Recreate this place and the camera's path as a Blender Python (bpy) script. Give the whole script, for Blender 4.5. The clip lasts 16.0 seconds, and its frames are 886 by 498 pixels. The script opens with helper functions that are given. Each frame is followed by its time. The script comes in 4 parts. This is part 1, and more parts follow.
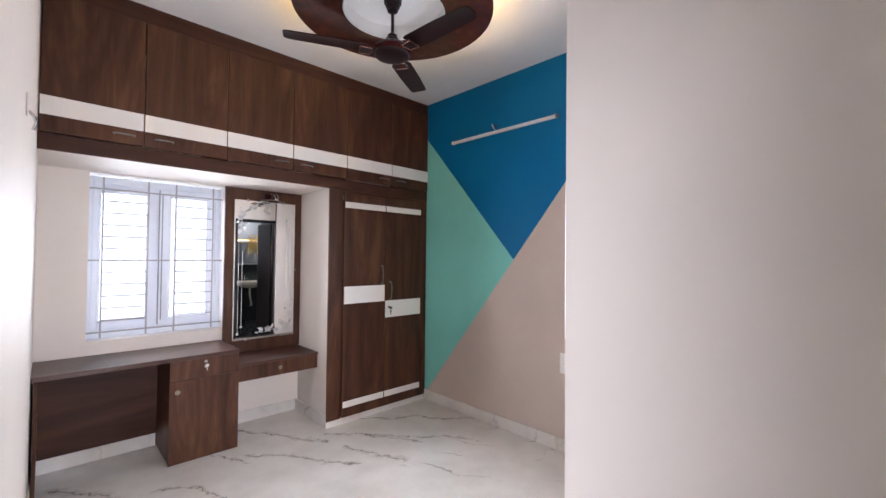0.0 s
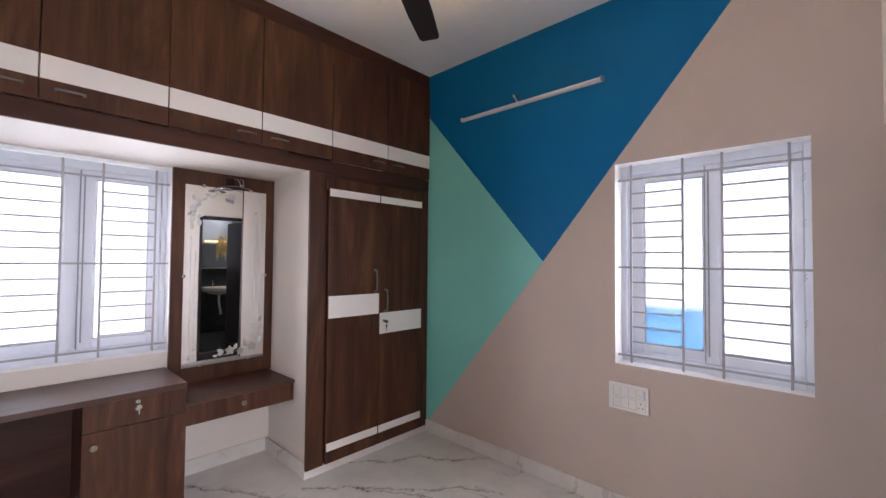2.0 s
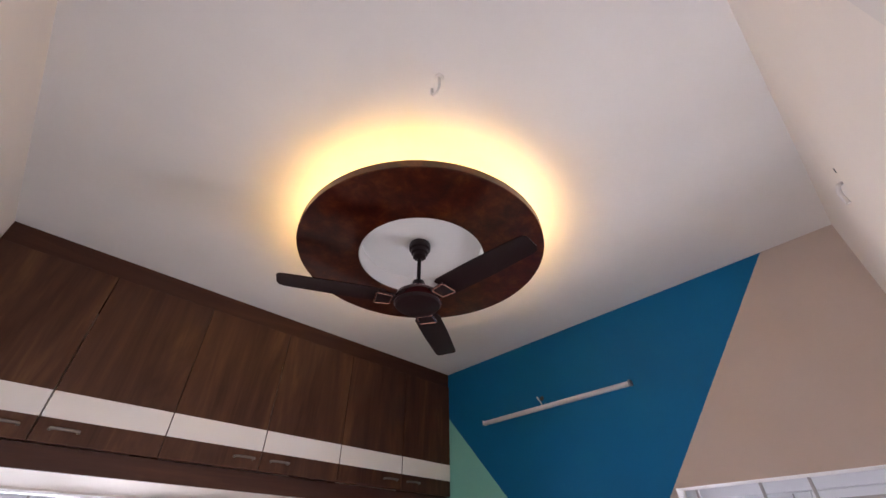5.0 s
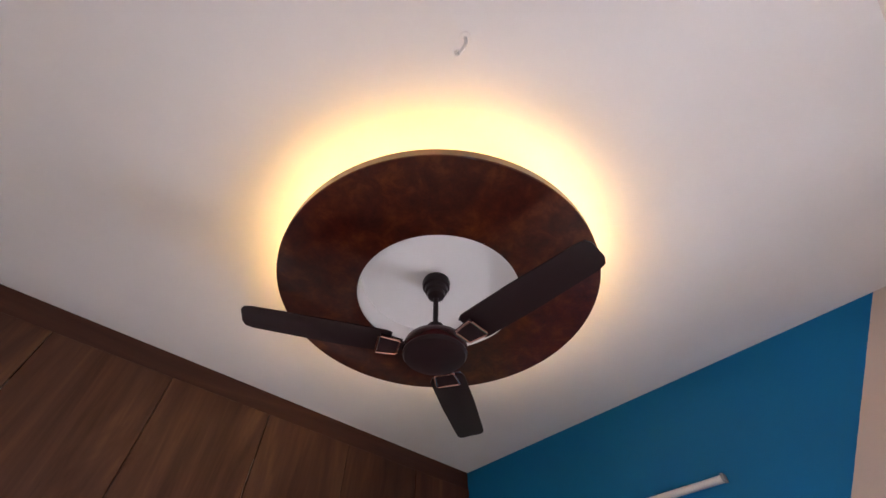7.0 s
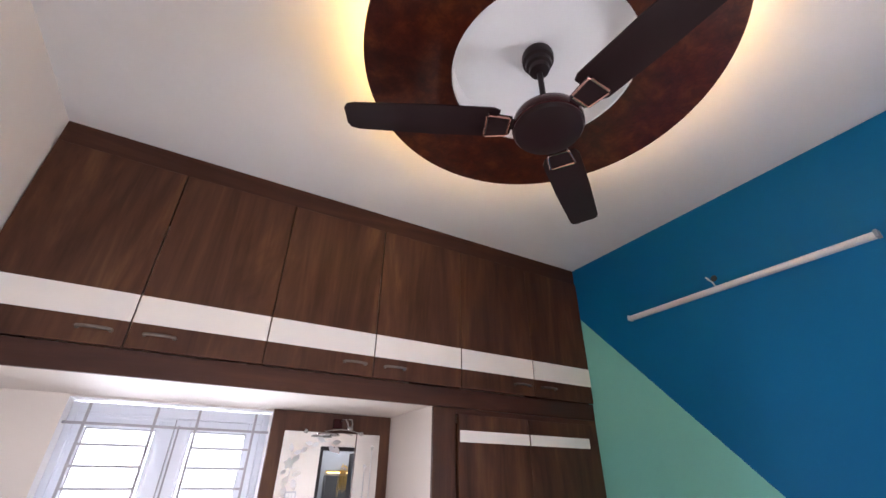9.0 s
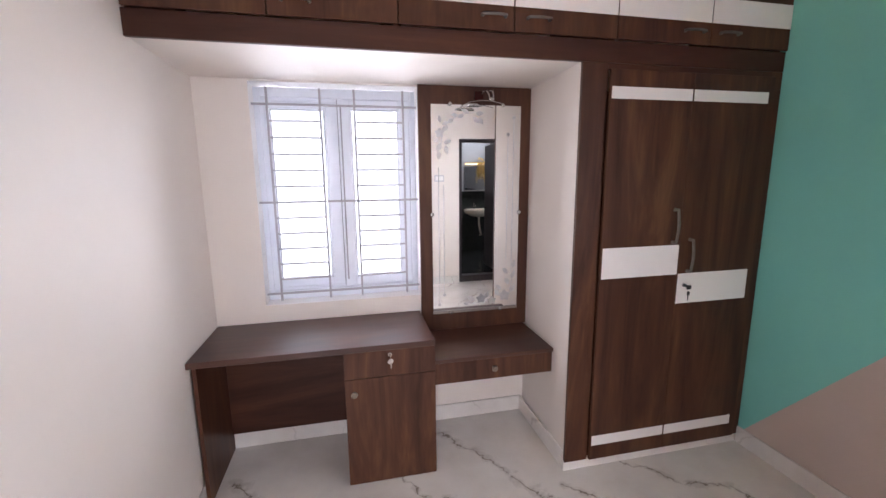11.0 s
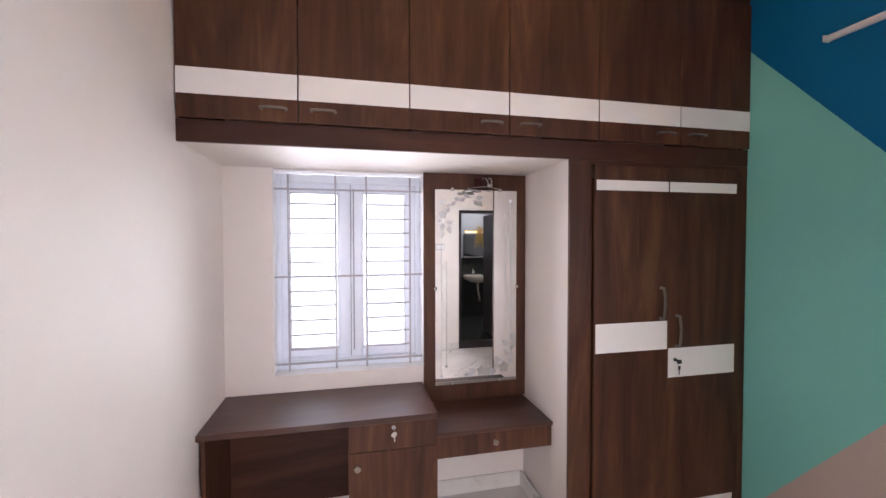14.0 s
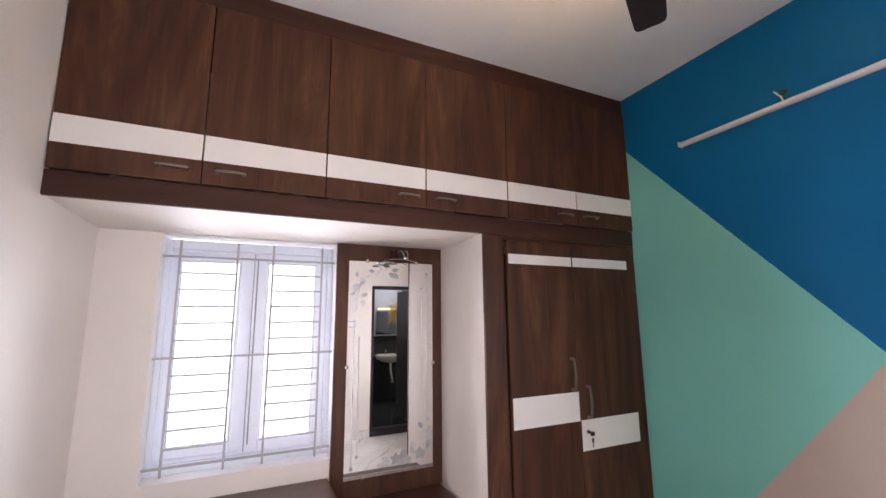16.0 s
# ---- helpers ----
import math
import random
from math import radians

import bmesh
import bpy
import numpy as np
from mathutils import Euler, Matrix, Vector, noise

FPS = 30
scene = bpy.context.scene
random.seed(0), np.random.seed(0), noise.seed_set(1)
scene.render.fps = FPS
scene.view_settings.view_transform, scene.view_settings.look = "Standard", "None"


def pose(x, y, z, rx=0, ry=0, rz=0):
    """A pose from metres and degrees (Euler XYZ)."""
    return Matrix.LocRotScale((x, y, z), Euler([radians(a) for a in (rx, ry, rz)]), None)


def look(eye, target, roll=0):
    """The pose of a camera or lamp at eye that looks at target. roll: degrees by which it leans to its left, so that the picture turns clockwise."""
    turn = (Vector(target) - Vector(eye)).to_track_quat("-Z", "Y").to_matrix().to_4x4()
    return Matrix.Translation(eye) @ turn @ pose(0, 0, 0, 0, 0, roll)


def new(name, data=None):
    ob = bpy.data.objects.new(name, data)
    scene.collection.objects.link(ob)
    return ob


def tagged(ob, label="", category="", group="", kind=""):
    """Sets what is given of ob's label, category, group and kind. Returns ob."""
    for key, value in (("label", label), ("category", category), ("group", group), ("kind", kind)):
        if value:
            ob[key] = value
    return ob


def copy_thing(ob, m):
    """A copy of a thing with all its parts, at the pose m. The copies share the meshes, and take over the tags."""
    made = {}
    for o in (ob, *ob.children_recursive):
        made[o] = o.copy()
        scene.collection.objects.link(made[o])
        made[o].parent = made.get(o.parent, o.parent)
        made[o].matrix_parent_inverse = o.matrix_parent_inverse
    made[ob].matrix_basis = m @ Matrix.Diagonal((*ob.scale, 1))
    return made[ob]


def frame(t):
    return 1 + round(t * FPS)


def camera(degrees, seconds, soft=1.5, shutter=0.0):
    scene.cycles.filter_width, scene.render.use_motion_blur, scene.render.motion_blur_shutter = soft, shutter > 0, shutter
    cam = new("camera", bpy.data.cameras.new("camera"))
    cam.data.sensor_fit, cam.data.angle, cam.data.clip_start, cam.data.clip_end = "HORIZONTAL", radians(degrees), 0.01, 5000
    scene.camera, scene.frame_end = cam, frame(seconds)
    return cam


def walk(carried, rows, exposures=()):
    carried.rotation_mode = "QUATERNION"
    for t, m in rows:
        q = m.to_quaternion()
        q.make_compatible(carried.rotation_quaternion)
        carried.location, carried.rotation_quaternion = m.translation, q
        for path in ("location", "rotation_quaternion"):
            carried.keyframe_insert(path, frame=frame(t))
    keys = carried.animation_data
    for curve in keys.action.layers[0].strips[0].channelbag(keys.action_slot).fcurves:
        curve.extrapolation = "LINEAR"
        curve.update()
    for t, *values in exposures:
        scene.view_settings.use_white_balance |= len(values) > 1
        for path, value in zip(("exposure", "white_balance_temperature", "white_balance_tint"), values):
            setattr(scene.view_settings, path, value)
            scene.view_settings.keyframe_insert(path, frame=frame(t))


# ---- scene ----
cam = camera(94.3, 16.0)
PATH = [
    (0, (0.042, 0.274, 1.467), (1.435, 1.710, 1.505), 0.6),
    (0.5, (0.280, 0.532, 1.465), (1.485, 2.128, 1.507), 0.3),
    (1, (0.421, 0.762, 1.448), (1.601, 2.377, 1.499), 0.6),
    (1.5, (0.432, 0.873, 1.455), (1.719, 2.403, 1.507), 0.5),
    (2, (0.405, 0.941, 1.452), (1.86, 2.312, 1.507), 0.5),
    (2.5, (0.394, 0.985, 1.45), (1.991, 2.186, 1.524), 0.4),
    (3, (0.381, 0.997, 1.475), (2.057, 2.081, 1.608), 0.3),
    (3.5, (0.403, 0.975, 1.564), (2.004, 2.116, 1.934), -0.0),
    (4, (0.431, 0.933, 1.628), (1.845, 2.15, 2.347), -0.1),
    (4.5, (0.434, 0.949, 1.689), (1.665, 2.148, 2.712), -0.3),
    (5, (0.477, 0.986, 1.721), (1.563, 2.126, 2.954), -0.2),
    (5.2, (0.532, 1.02, 1.743), (1.571, 2.134, 3.039), 0.1),
    (7.5, (0.779, 1.437, 1.858), (1.629, 2.366, 3.411), 0.0),
    (8, (0.797, 1.467, 1.865), (1.678, 2.49, 3.341), 0.2),
    (8.5, (0.82, 1.525, 1.82), (1.742, 2.791, 3.064), 0.7),
    (9, (0.784, 1.574, 1.745), (1.629, 3.108, 2.711), 0.8),
    (9.5, (0.734, 1.599, 1.698), (1.421, 3.371, 2.322), 0.5),
    (10, (0.74, 1.636, 1.633), (1.263, 3.546, 1.916), -0.0),
    (12.3, (0.754, 1.757, 1.529), (1.149, 3.572, 0.787), -0.1),
    (12.5, (0.73, 1.742, 1.539), (1.145, 3.562, 0.823), 0.1),
    (13, (0.71, 1.689, 1.597), (1.143, 3.555, 1.021), 0.1),
    (13.5, (0.705, 1.629, 1.642), (1.147, 3.549, 1.298), -0.0),
    (14, (0.693, 1.567, 1.643), (1.136, 3.516, 1.591), -0.1),
    (14.5, (0.682, 1.518, 1.65), (1.13, 3.455, 1.864), -0.2),
    (15, (0.677, 1.504, 1.66), (1.161, 3.407, 2.037), -0.2),
    (15.5, (0.69, 1.551, 1.641), (1.274, 3.414, 2.076), -0.4),
    (16, (0.691, 1.62, 1.611), (1.524, 3.409, 1.936), -0.5),
]
EXPOSURES = [(0.0, 1.9, 6080, 15), (1.0, 1.5, 6130, 17), (2.0, 1.53, 6180, 18), (3.0, 1.54, 6270, 20), (5.0, 1.40, 6450, 22), (7.5, 1.53, 6400, 23), (8.6, 1.78, 6280, 21), (9.3, 2.0, 6160, 18), (10.0, 1.95, 6240, 20), (12.5, 1.70, 6210, 19), (14.5, 1.83, 6330, 21), (16.0, 1.88, 6330, 20)]
walk(cam, [(t, look(eye, target, roll)) for t, eye, target, roll in PATH], EXPOSURES)

# tuned amounts of light
NORTH_W, EAST_W, FILL_W, LED_GLOW = 55, 138, 2.6, 7.0
PANE = (0.068, 0.070, 0.073)

# ---- light ----
world = bpy.data.worlds.new("world")
scene.world = world
world.use_nodes = True
wn = world.node_tree.nodes
sky = wn.new("ShaderNodeTexSky")
sky.sky_type = "NISHITA"
sky.sun_disc = False
sky.sun_elevation, sky.sun_rotation = radians(62), radians(230)
wn["Background"].inputs[1].default_value = 0.15
world.node_tree.links.new(sky.outputs[0], wn["Background"].inputs[0])


def lamp(name, kind, m, energy, color, size=1.0, size_y=None, angle=None):
    data = bpy.data.lights.new(name, kind)
    data.energy, data.color = energy, color
    if kind == "AREA":
        data.shape, data.size, data.size_y = "RECTANGLE", size, size_y or size
    if angle:
        data.angle = radians(angle)
    ob = new(name, data)
    ob.matrix_world = m
    return ob


SKY_TINT = (0.95, 0.972, 1.0)
lamp("sun", "SUN", look((-4, -3, 9), (0, 0, 0)), 1.0, (1.0, 0.95, 0.88), angle=12)
north = lamp("daylight_north", "AREA", look((0.70, 4.72, 1.95), (1.35, 3.0, 1.88)), NORTH_W, SKY_TINT, 1.25, 2.9)
lamp("daylight_east", "AREA", look((3.70, 1.66, 1.58), (2.0, 2.20, 1.56)), EAST_W, SKY_TINT, 2.2, 2.6)
north.data.spread = radians(115)
# unseen fill lamp at the entrance, beam narrowed to spare the passage wall
hall_fill = lamp("fill_hall", "AREA", look((0.28, -0.12, 1.15), (1.30, 3.3, 0.90)), FILL_W, (0.97, 0.97, 1.0), 0.36, 1.7)
hall_fill.data.spread = radians(70)
# unseen fill lamp, added to brighten the bathroom reflected in the mirror
lamp("fill_bath", "AREA", look((3.34, -0.60, 2.42), (2.2, -0.60, 1.6)), 8.0, SKY_TINT, 0.6, 0.55)

# ---- materials ----
def nodes_of(name):
    m = bpy.data.materials.new(name)
    m.use_nodes = True
    return m, m.node_tree.nodes, m.node_tree.links, m.node_tree.nodes["Principled BSDF"]


def add(nodes, kind, **values):
    n = nodes.new(kind)
    for key, v in values.items():
        n.inputs[key.replace("_", " ")].default_value = v
    return n


def ramp(nodes, stops):
    r = nodes.new("ShaderNodeValToRGB")
    e = r.color_ramp.elements
    while len(e) < len(stops):
        e.new(0.5)
    for el, (p, c) in zip(e, stops):
        el.position, el.color = p, (*c, 1)
    return r


def math_node(nodes, links, op, a, b=None):
    n = nodes.new("ShaderNodeMath")
    n.operation = op
    for k, v in enumerate((a, b)):
        if v is None:
            continue
        if isinstance(v, (int, float)):
            n.inputs[k].default_value = v
        else:
            links.new(v, n.inputs[k])
    return n.outputs[0]


def plain(name, color, rough=0.5, metal=0.0, spread=0.04, scale=3.0, bump=0.0, bump_scale=120.0, coat=0.0, spec=0.5):
    """Paint, plastic or metal with a faint blotchy change of tone and a fine relief."""
    m, n, l, p = nodes_of(name)
    geo = n.new("ShaderNodeNewGeometry")
    big = add(n, "ShaderNodeTexNoise", Scale=scale, Detail=5.0, Roughness=0.6)
    l.new(geo.outputs["Position"], big.inputs["Vector"])
    lo = tuple(max(0.0, c * (1 - spread)) for c in color)
    hi = tuple(min(1.0, c * (1 + spread)) for c in color)
    r = ramp(n, [(0.3, lo), (0.7, hi)])
    l.new(big.outputs["Fac"], r.inputs["Fac"])
    l.new(r.outputs["Color"], p.inputs["Base Color"])
    p.inputs["Roughness"].default_value, p.inputs["Metallic"].default_value = rough, metal
    p.inputs["Coat Weight"].default_value = coat
    p.inputs["Specular IOR Level"].default_value = spec
    if bump:
        fine = add(n, "ShaderNodeTexNoise", Scale=bump_scale, Detail=3.0)
        l.new(geo.outputs["Position"], fine.inputs["Vector"])
        b = add(n, "ShaderNodeBump", Strength=bump, Distance=0.002)
        l.new(fine.outputs["Fac"], b.inputs["Height"])
        l.new(b.outputs["Normal"], p.inputs["Normal"])
    return m


def wood(name, along, dark=(0.033, 0.0100, 0.0064), mid=(0.079, 0.0315, 0.0168), light=(0.158, 0.0755, 0.0355), rough=0.45, spec=0.26):
    """Walnut laminate with its grain along x or z; each board takes its own cut of the figure."""
    m, n, l, p = nodes_of(name)
    geo = n.new("ShaderNodeNewGeometry")
    info = n.new("ShaderNodeObjectInfo")
    shift = math_node(n, l, "MULTIPLY", info.outputs["Random"], 37.0)
    comb = n.new("ShaderNodeCombineXYZ")
    for k in range(3):
        l.new(shift, comb.inputs[k])
    off = n.new("ShaderNodeVectorMath")
    l.new(geo.outputs["Position"], off.inputs[0])
    l.new(comb.outputs[0], off.inputs[1])

    def field(across, down, detail, distortion):
        mp = n.new("ShaderNodeMapping")
        mp.inputs["Scale"].default_value = (across, across, down) if along == "z" else (down, across, across)
        l.new(off.outputs[0], mp.inputs["Vector"])
        t = add(n, "ShaderNodeTexNoise", Scale=1.0, Detail=detail, Roughness=0.62, Distortion=distortion)
        l.new(mp.outputs[0], t.inputs["Vector"])
        return t.outputs["Fac"]

    broad, streak, grain = field(4.2, 0.55, 4.0, 2.2), field(13.0, 1.1, 5.0, 3.0), field(110.0, 3.0, 2.0, 0.3)
    v = math_node(n, l, "ADD", math_node(n, l, "MULTIPLY", broad, 0.70), math_node(n, l, "MULTIPLY", streak, 0.24))
    v = math_node(n, l, "ADD", v, math_node(n, l, "MULTIPLY", grain, 0.05))
    r = ramp(n, [(0.32, dark), (0.53, mid), (0.76, light)])
    l.new(v, r.inputs["Fac"])
    l.new(r.outputs["Color"], p.inputs["Base Color"])
    rr = math_node(n, l, "ADD", math_node(n, l, "MULTIPLY", streak, 0.16), rough - 0.08)
    l.new(rr, p.inputs["Roughness"])
    p.inputs["Specular IOR Level"].default_value = spec
    b = add(n, "ShaderNodeBump", Strength=0.08, Distance=0.001)
    l.new(grain, b.inputs["Height"])
    l.new(b.outputs["Normal"], p.inputs["Normal"])
    return m


# veins on the floor: half width, then the points that each one runs through
VEINS = (
    (0.0094, (1.20, 3.96), (1.48, 3.55), (1.66, 3.22)),
    (0.0088, (1.73, 3.35), (1.96, 3.19), (2.09, 2.95), (2.25, 2.72)),
    (0.0069, (1.96, 3.19), (2.15, 2.95), (2.30, 2.78), (2.44, 2.70), (2.56, 2.45)),
    (0.0081, (2.14, 3.48), (2.33, 3.27), (2.54, 3.18), (2.64, 2.96), (2.87, 2.80)),
    (0.0094, (1.14, 3.46), (1.41, 3.14), (1.53, 2.94), (1.67, 2.79)),
    (0.0088, (1.73, 3.08), (1.77, 2.93), (1.95, 2.60)),
    (0.0112, (0.09, 3.80), (0.33, 3.52), (0.45, 3.28)),
    (0.0081, (0.54, 3.36), (0.76, 3.23), (0.82, 3.06), (0.90, 2.90)),
    (0.0106, (0.09, 3.33), (0.31, 3.07)),
    (0.0063, (0.94, 3.62), (1.10, 3.34)),
)


def marble(name, rough=0.14, veins=1.0, mapped=False):
    """Polished white vitrified tile with grey-brown veins that run on a slant."""
    m, n, l, p = nodes_of(name)
    geo = n.new("ShaderNodeNewGeometry")
    sep = n.new("ShaderNodeSeparateXYZ")
    l.new(geo.outputs["Position"], sep.inputs[0])
    slant = radians(-47)
    # across: distance at right angles to the veins, bent at three sizes
    flat = math_node(n, l, "ADD", sep.outputs["Y"], math_node(n, l, "MULTIPLY", sep.outputs["Z"], 0.6))
    across = math_node(n, l, "SUBTRACT", math_node(n, l, "MULTIPLY", flat, math.cos(slant)), math_node(n, l, "MULTIPLY", sep.outputs["X"], math.sin(slant)))

    def noise_of(scale, detail, rough_=0.55):
        t = add(n, "ShaderNodeTexNoise", Scale=scale, Detail=detail, Roughness=rough_)
        l.new(geo.outputs["Position"], t.inputs["Vector"])
        return math_node(n, l, "SUBTRACT", t.outputs["Fac"], 0.5)

    bends = math_node(n, l, "ADD", math_node(n, l, "MULTIPLY", noise_of(1.3, 2.0), 0.75), math_node(n, l, "MULTIPLY", noise_of(7.0, 4.0, 0.6), 0.16))
    bends = math_node(n, l, "ADD", bends, math_node(n, l, "MULTIPLY", noise_of(34.0, 5.0, 0.75), 0.036))

    def vein(per_metre, shift, width, lo, hi, mask_scale):
        w = math_node(n, l, "ADD", math_node(n, l, "MULTIPLY", math_node(n, l, "ADD", across, bends), per_metre), shift)
        d = math_node(n, l, "ABSOLUTE", math_node(n, l, "SUBTRACT", math_node(n, l, "FRACT", w), 0.5))
        k = add(n, "ShaderNodeTexNoise", Scale=mask_scale, Detail=3.0)
        off = n.new("ShaderNodeVectorMath")
        off.inputs[1].default_value = (shift * 7, shift * 3, 0)
        l.new(geo.outputs["Position"], off.inputs[0])
        l.new(off.outputs[0], k.inputs["Vector"])
        mask = n.new("ShaderNodeMapRange")
        mask.inputs["From Min"].default_value, mask.inputs["From Max"].default_value = lo, hi
        l.new(k.outputs["Fac"], mask.inputs["Value"])
        line = n.new("ShaderNodeMapRange")
        line.inputs["From Max"].default_value = 0.0
        l.new(math_node(n, l, "ADD", math_node(n, l, "MULTIPLY", mask.outputs[0], width * per_metre), 0.0005), line.inputs["From Min"])
        l.new(d, line.inputs["Value"])
        return math_node(n, l, "MULTIPLY", line.outputs[0], mask.outputs[0])

    v = math_node(n, l, "MAXIMUM", vein(2.1, 0.13, 0.020, 0.40, 0.62, 2.3), math_node(n, l, "MULTIPLY", vein(3.3, 0.61, 0.009, 0.45, 0.64, 2.9), 0.7))
    v = math_node(n, l, "MULTIPLY", v, 0.8 * veins)
    if mapped:
        # the printed veins of the tiles in front of the desk and the wardrobe
        south = n.new("ShaderNodeMapRange")
        south.inputs["From Min"].default_value, south.inputs["From Max"].default_value = 2.75, 2.45
        l.new(sep.outputs["Y"], south.inputs["Value"])
        v = math_node(n, l, "MULTIPLY", v, south.outputs[0])

        def vec(op, one, two):
            k = n.new("ShaderNodeVectorMath")
            k.operation = op
            for slot, value in enumerate((one, two)):
                if isinstance(value, tuple):
                    k.inputs[slot].default_value = value
                elif value is not None:
                    l.new(value, k.inputs[slot])
            return k

        def shaken(where, scale, amount, detail):
            t = add(n, "ShaderNodeTexNoise", Scale=scale, Detail=detail, Roughness=0.65)
            l.new(where, t.inputs["Vector"])
            moved = vec("SUBTRACT", t.outputs["Color"], (0.5, 0.5, 0.5))
            return vec("ADD", where, vec("MULTIPLY", moved.outputs[0], (amount, amount, 0.0)).outputs[0]).outputs[0]

        place = shaken(shaken(geo.outputs["Position"], 5.0, 0.16, 3.0), 30.0, 0.085, 6.0)
        swell = add(n, "ShaderNodeTexNoise", Scale=11.0, Detail=4.0, Roughness=0.7)
        l.new(geo.outputs["Position"], swell.inputs["Vector"])
        wide = n.new("ShaderNodeMapRange")
        wide.inputs["From Min"].default_value, wide.inputs["From Max"].default_value = 0.36, 0.66
        wide.inputs["To Min"].default_value, wide.inputs["To Max"].default_value = 0.10, 1.35
        l.new(swell.outputs["Fac"], wide.inputs["Value"])
        core = halo = None
        for width, *points in VEINS:
            for p0, p1 in zip(points, points[1:]):
                span = Vector((p1[0] - p0[0], p1[1] - p0[1], 0.0))
                gone = vec("SUBTRACT", place, (*p0, 0.0)).outputs[0]
                along = math_node(n, l, "MULTIPLY", vec("DOT_PRODUCT", gone, tuple(span)).outputs["Value"], 1 / span.length_squared)
                along.node.use_clamp = True
                near = vec("SCALE", tuple(span), None)
                l.new(along, near.inputs["Scale"])
                far = vec("LENGTH", vec("SUBTRACT", gone, near.outputs[0]).outputs[0], None).outputs["Value"]
                d = math_node(n, l, "DIVIDE", far, width)
                core = d if core is None else math_node(n, l, "MINIMUM", core, d)
        core = math_node(n, l, "DIVIDE", core, wide.outputs[0])
        for reach, amount in ((1.0, 0.85), (5.0, 0.24)):
            fade = n.new("ShaderNodeMapRange")
            fade.inputs["From Min"].default_value, fade.inputs["From Max"].default_value = reach, reach * 0.25
            fade.inputs["To Max"].default_value = amount
            l.new(core, fade.inputs["Value"])
            v = math_node(n, l, "MAXIMUM", v, fade.outputs[0])
    cloud = add(n, "ShaderNodeTexNoise", Scale=2.2, Detail=6.0, Roughness=0.6)
    l.new(geo.outputs["Position"], cloud.inputs["Vector"])
    base = ramp(n, [(0.30, (0.64, 0.598, 0.555)), (0.62, (0.785, 0.748, 0.706))])
    l.new(cloud.outputs["Fac"], base.inputs["Fac"])
    mix = n.new("ShaderNodeMix")
    mix.data_type = "RGBA"
    l.new(v, mix.inputs["Factor"])
    l.new(base.outputs["Color"], mix.inputs["A"])
    mix.inputs["B"].default_value = (0.155, 0.115, 0.085, 1)
    l.new(mix.outputs["Result"], p.inputs["Base Color"])
    p.inputs["Roughness"].default_value = rough
    return m


def feature_paint(name):
    """The three-coloured accent wall: taupe, with a blue and a green triangle in the north half."""
    m, n, l, p = nodes_of(name)
    geo = n.new("ShaderNodeNewGeometry")
    sep = n.new("ShaderNodeSeparateXYZ")
    l.new(geo.outputs["Position"], sep.inputs[0])
    y, z = sep.outputs["Y"], sep.outputs["Z"]
    wob = add(n, "ShaderNodeTexNoise", Scale=18.0, Detail=2.0)
    l.new(geo.outputs["Position"], wob.inputs["Vector"])
    zz = math_node(n, l, "ADD", z, math_node(n, l, "MULTIPLY", math_node(n, l, "SUBTRACT", wob.outputs["Fac"], 0.5), 0.006))
    # first edge: from (1.08, 3.05) down to (3.43, 0.10)
    one = math_node(n, l, "SUBTRACT", math_node(n, l, "ADD", zz, math_node(n, l, "MULTIPLY", y, 1.2553)), 3.05 + 1.2553 * 1.080)
    # second edge: from the corner at (3.46, 2.685) down to the tip (2.357, 1.449)
    two = math_node(n, l, "SUBTRACT", math_node(n, l, "SUBTRACT", zz, math_node(n, l, "MULTIPLY", y, 1.1206)), 2.685 - 1.1206 * 3.46)
    above = math_node(n, l, "GREATER_THAN", one, 0.0)
    left = math_node(n, l, "GREATER_THAN", two, 0.0)
    cloud = add(n, "ShaderNodeTexNoise", Scale=1.6, Detail=5.0)
    l.new(geo.outputs["Position"], cloud.inputs["Vector"])
    cols = []
    for lo, hi in (((0.545, 0.446, 0.391), (0.595, 0.488, 0.430)), ((0.000, 0.135, 0.325), (0.001, 0.150, 0.355)), ((0.222, 0.605, 0.535), (0.240, 0.650, 0.572))):
        r = ramp(n, [(0.35, lo), (0.65, hi)])
        l.new(cloud.outputs["Fac"], r.inputs["Fac"])
        cols.append(r.outputs["Color"])
    inner = n.new("ShaderNodeMix")
    inner.data_type = "RGBA"
    l.new(left, inner.inputs["Factor"])
    l.new(cols[2], inner.inputs["A"])
    l.new(cols[1], inner.inputs["B"])
    outer = n.new("ShaderNodeMix")
    outer.data_type = "RGBA"
    l.new(above, outer.inputs["Factor"])
    l.new(cols[0], outer.inputs["A"])
    l.new(inner.outputs["Result"], outer.inputs["B"])
    l.new(outer.outputs["Result"], p.inputs["Base Color"])
    p.inputs["Roughness"].default_value = 0.55
    p.inputs["Specular IOR Level"].default_value = 0.18
    fine = add(n, "ShaderNodeTexNoise", Scale=150.0, Detail=3.0)
    l.new(geo.outputs["Position"], fine.inputs["Vector"])
    b = add(n, "ShaderNodeBump", Strength=0.10, Distance=0.002)
    l.new(fine.outputs["Fac"], b.inputs["Height"])
    l.new(b.outputs["Normal"], p.inputs["Normal"])
    return m


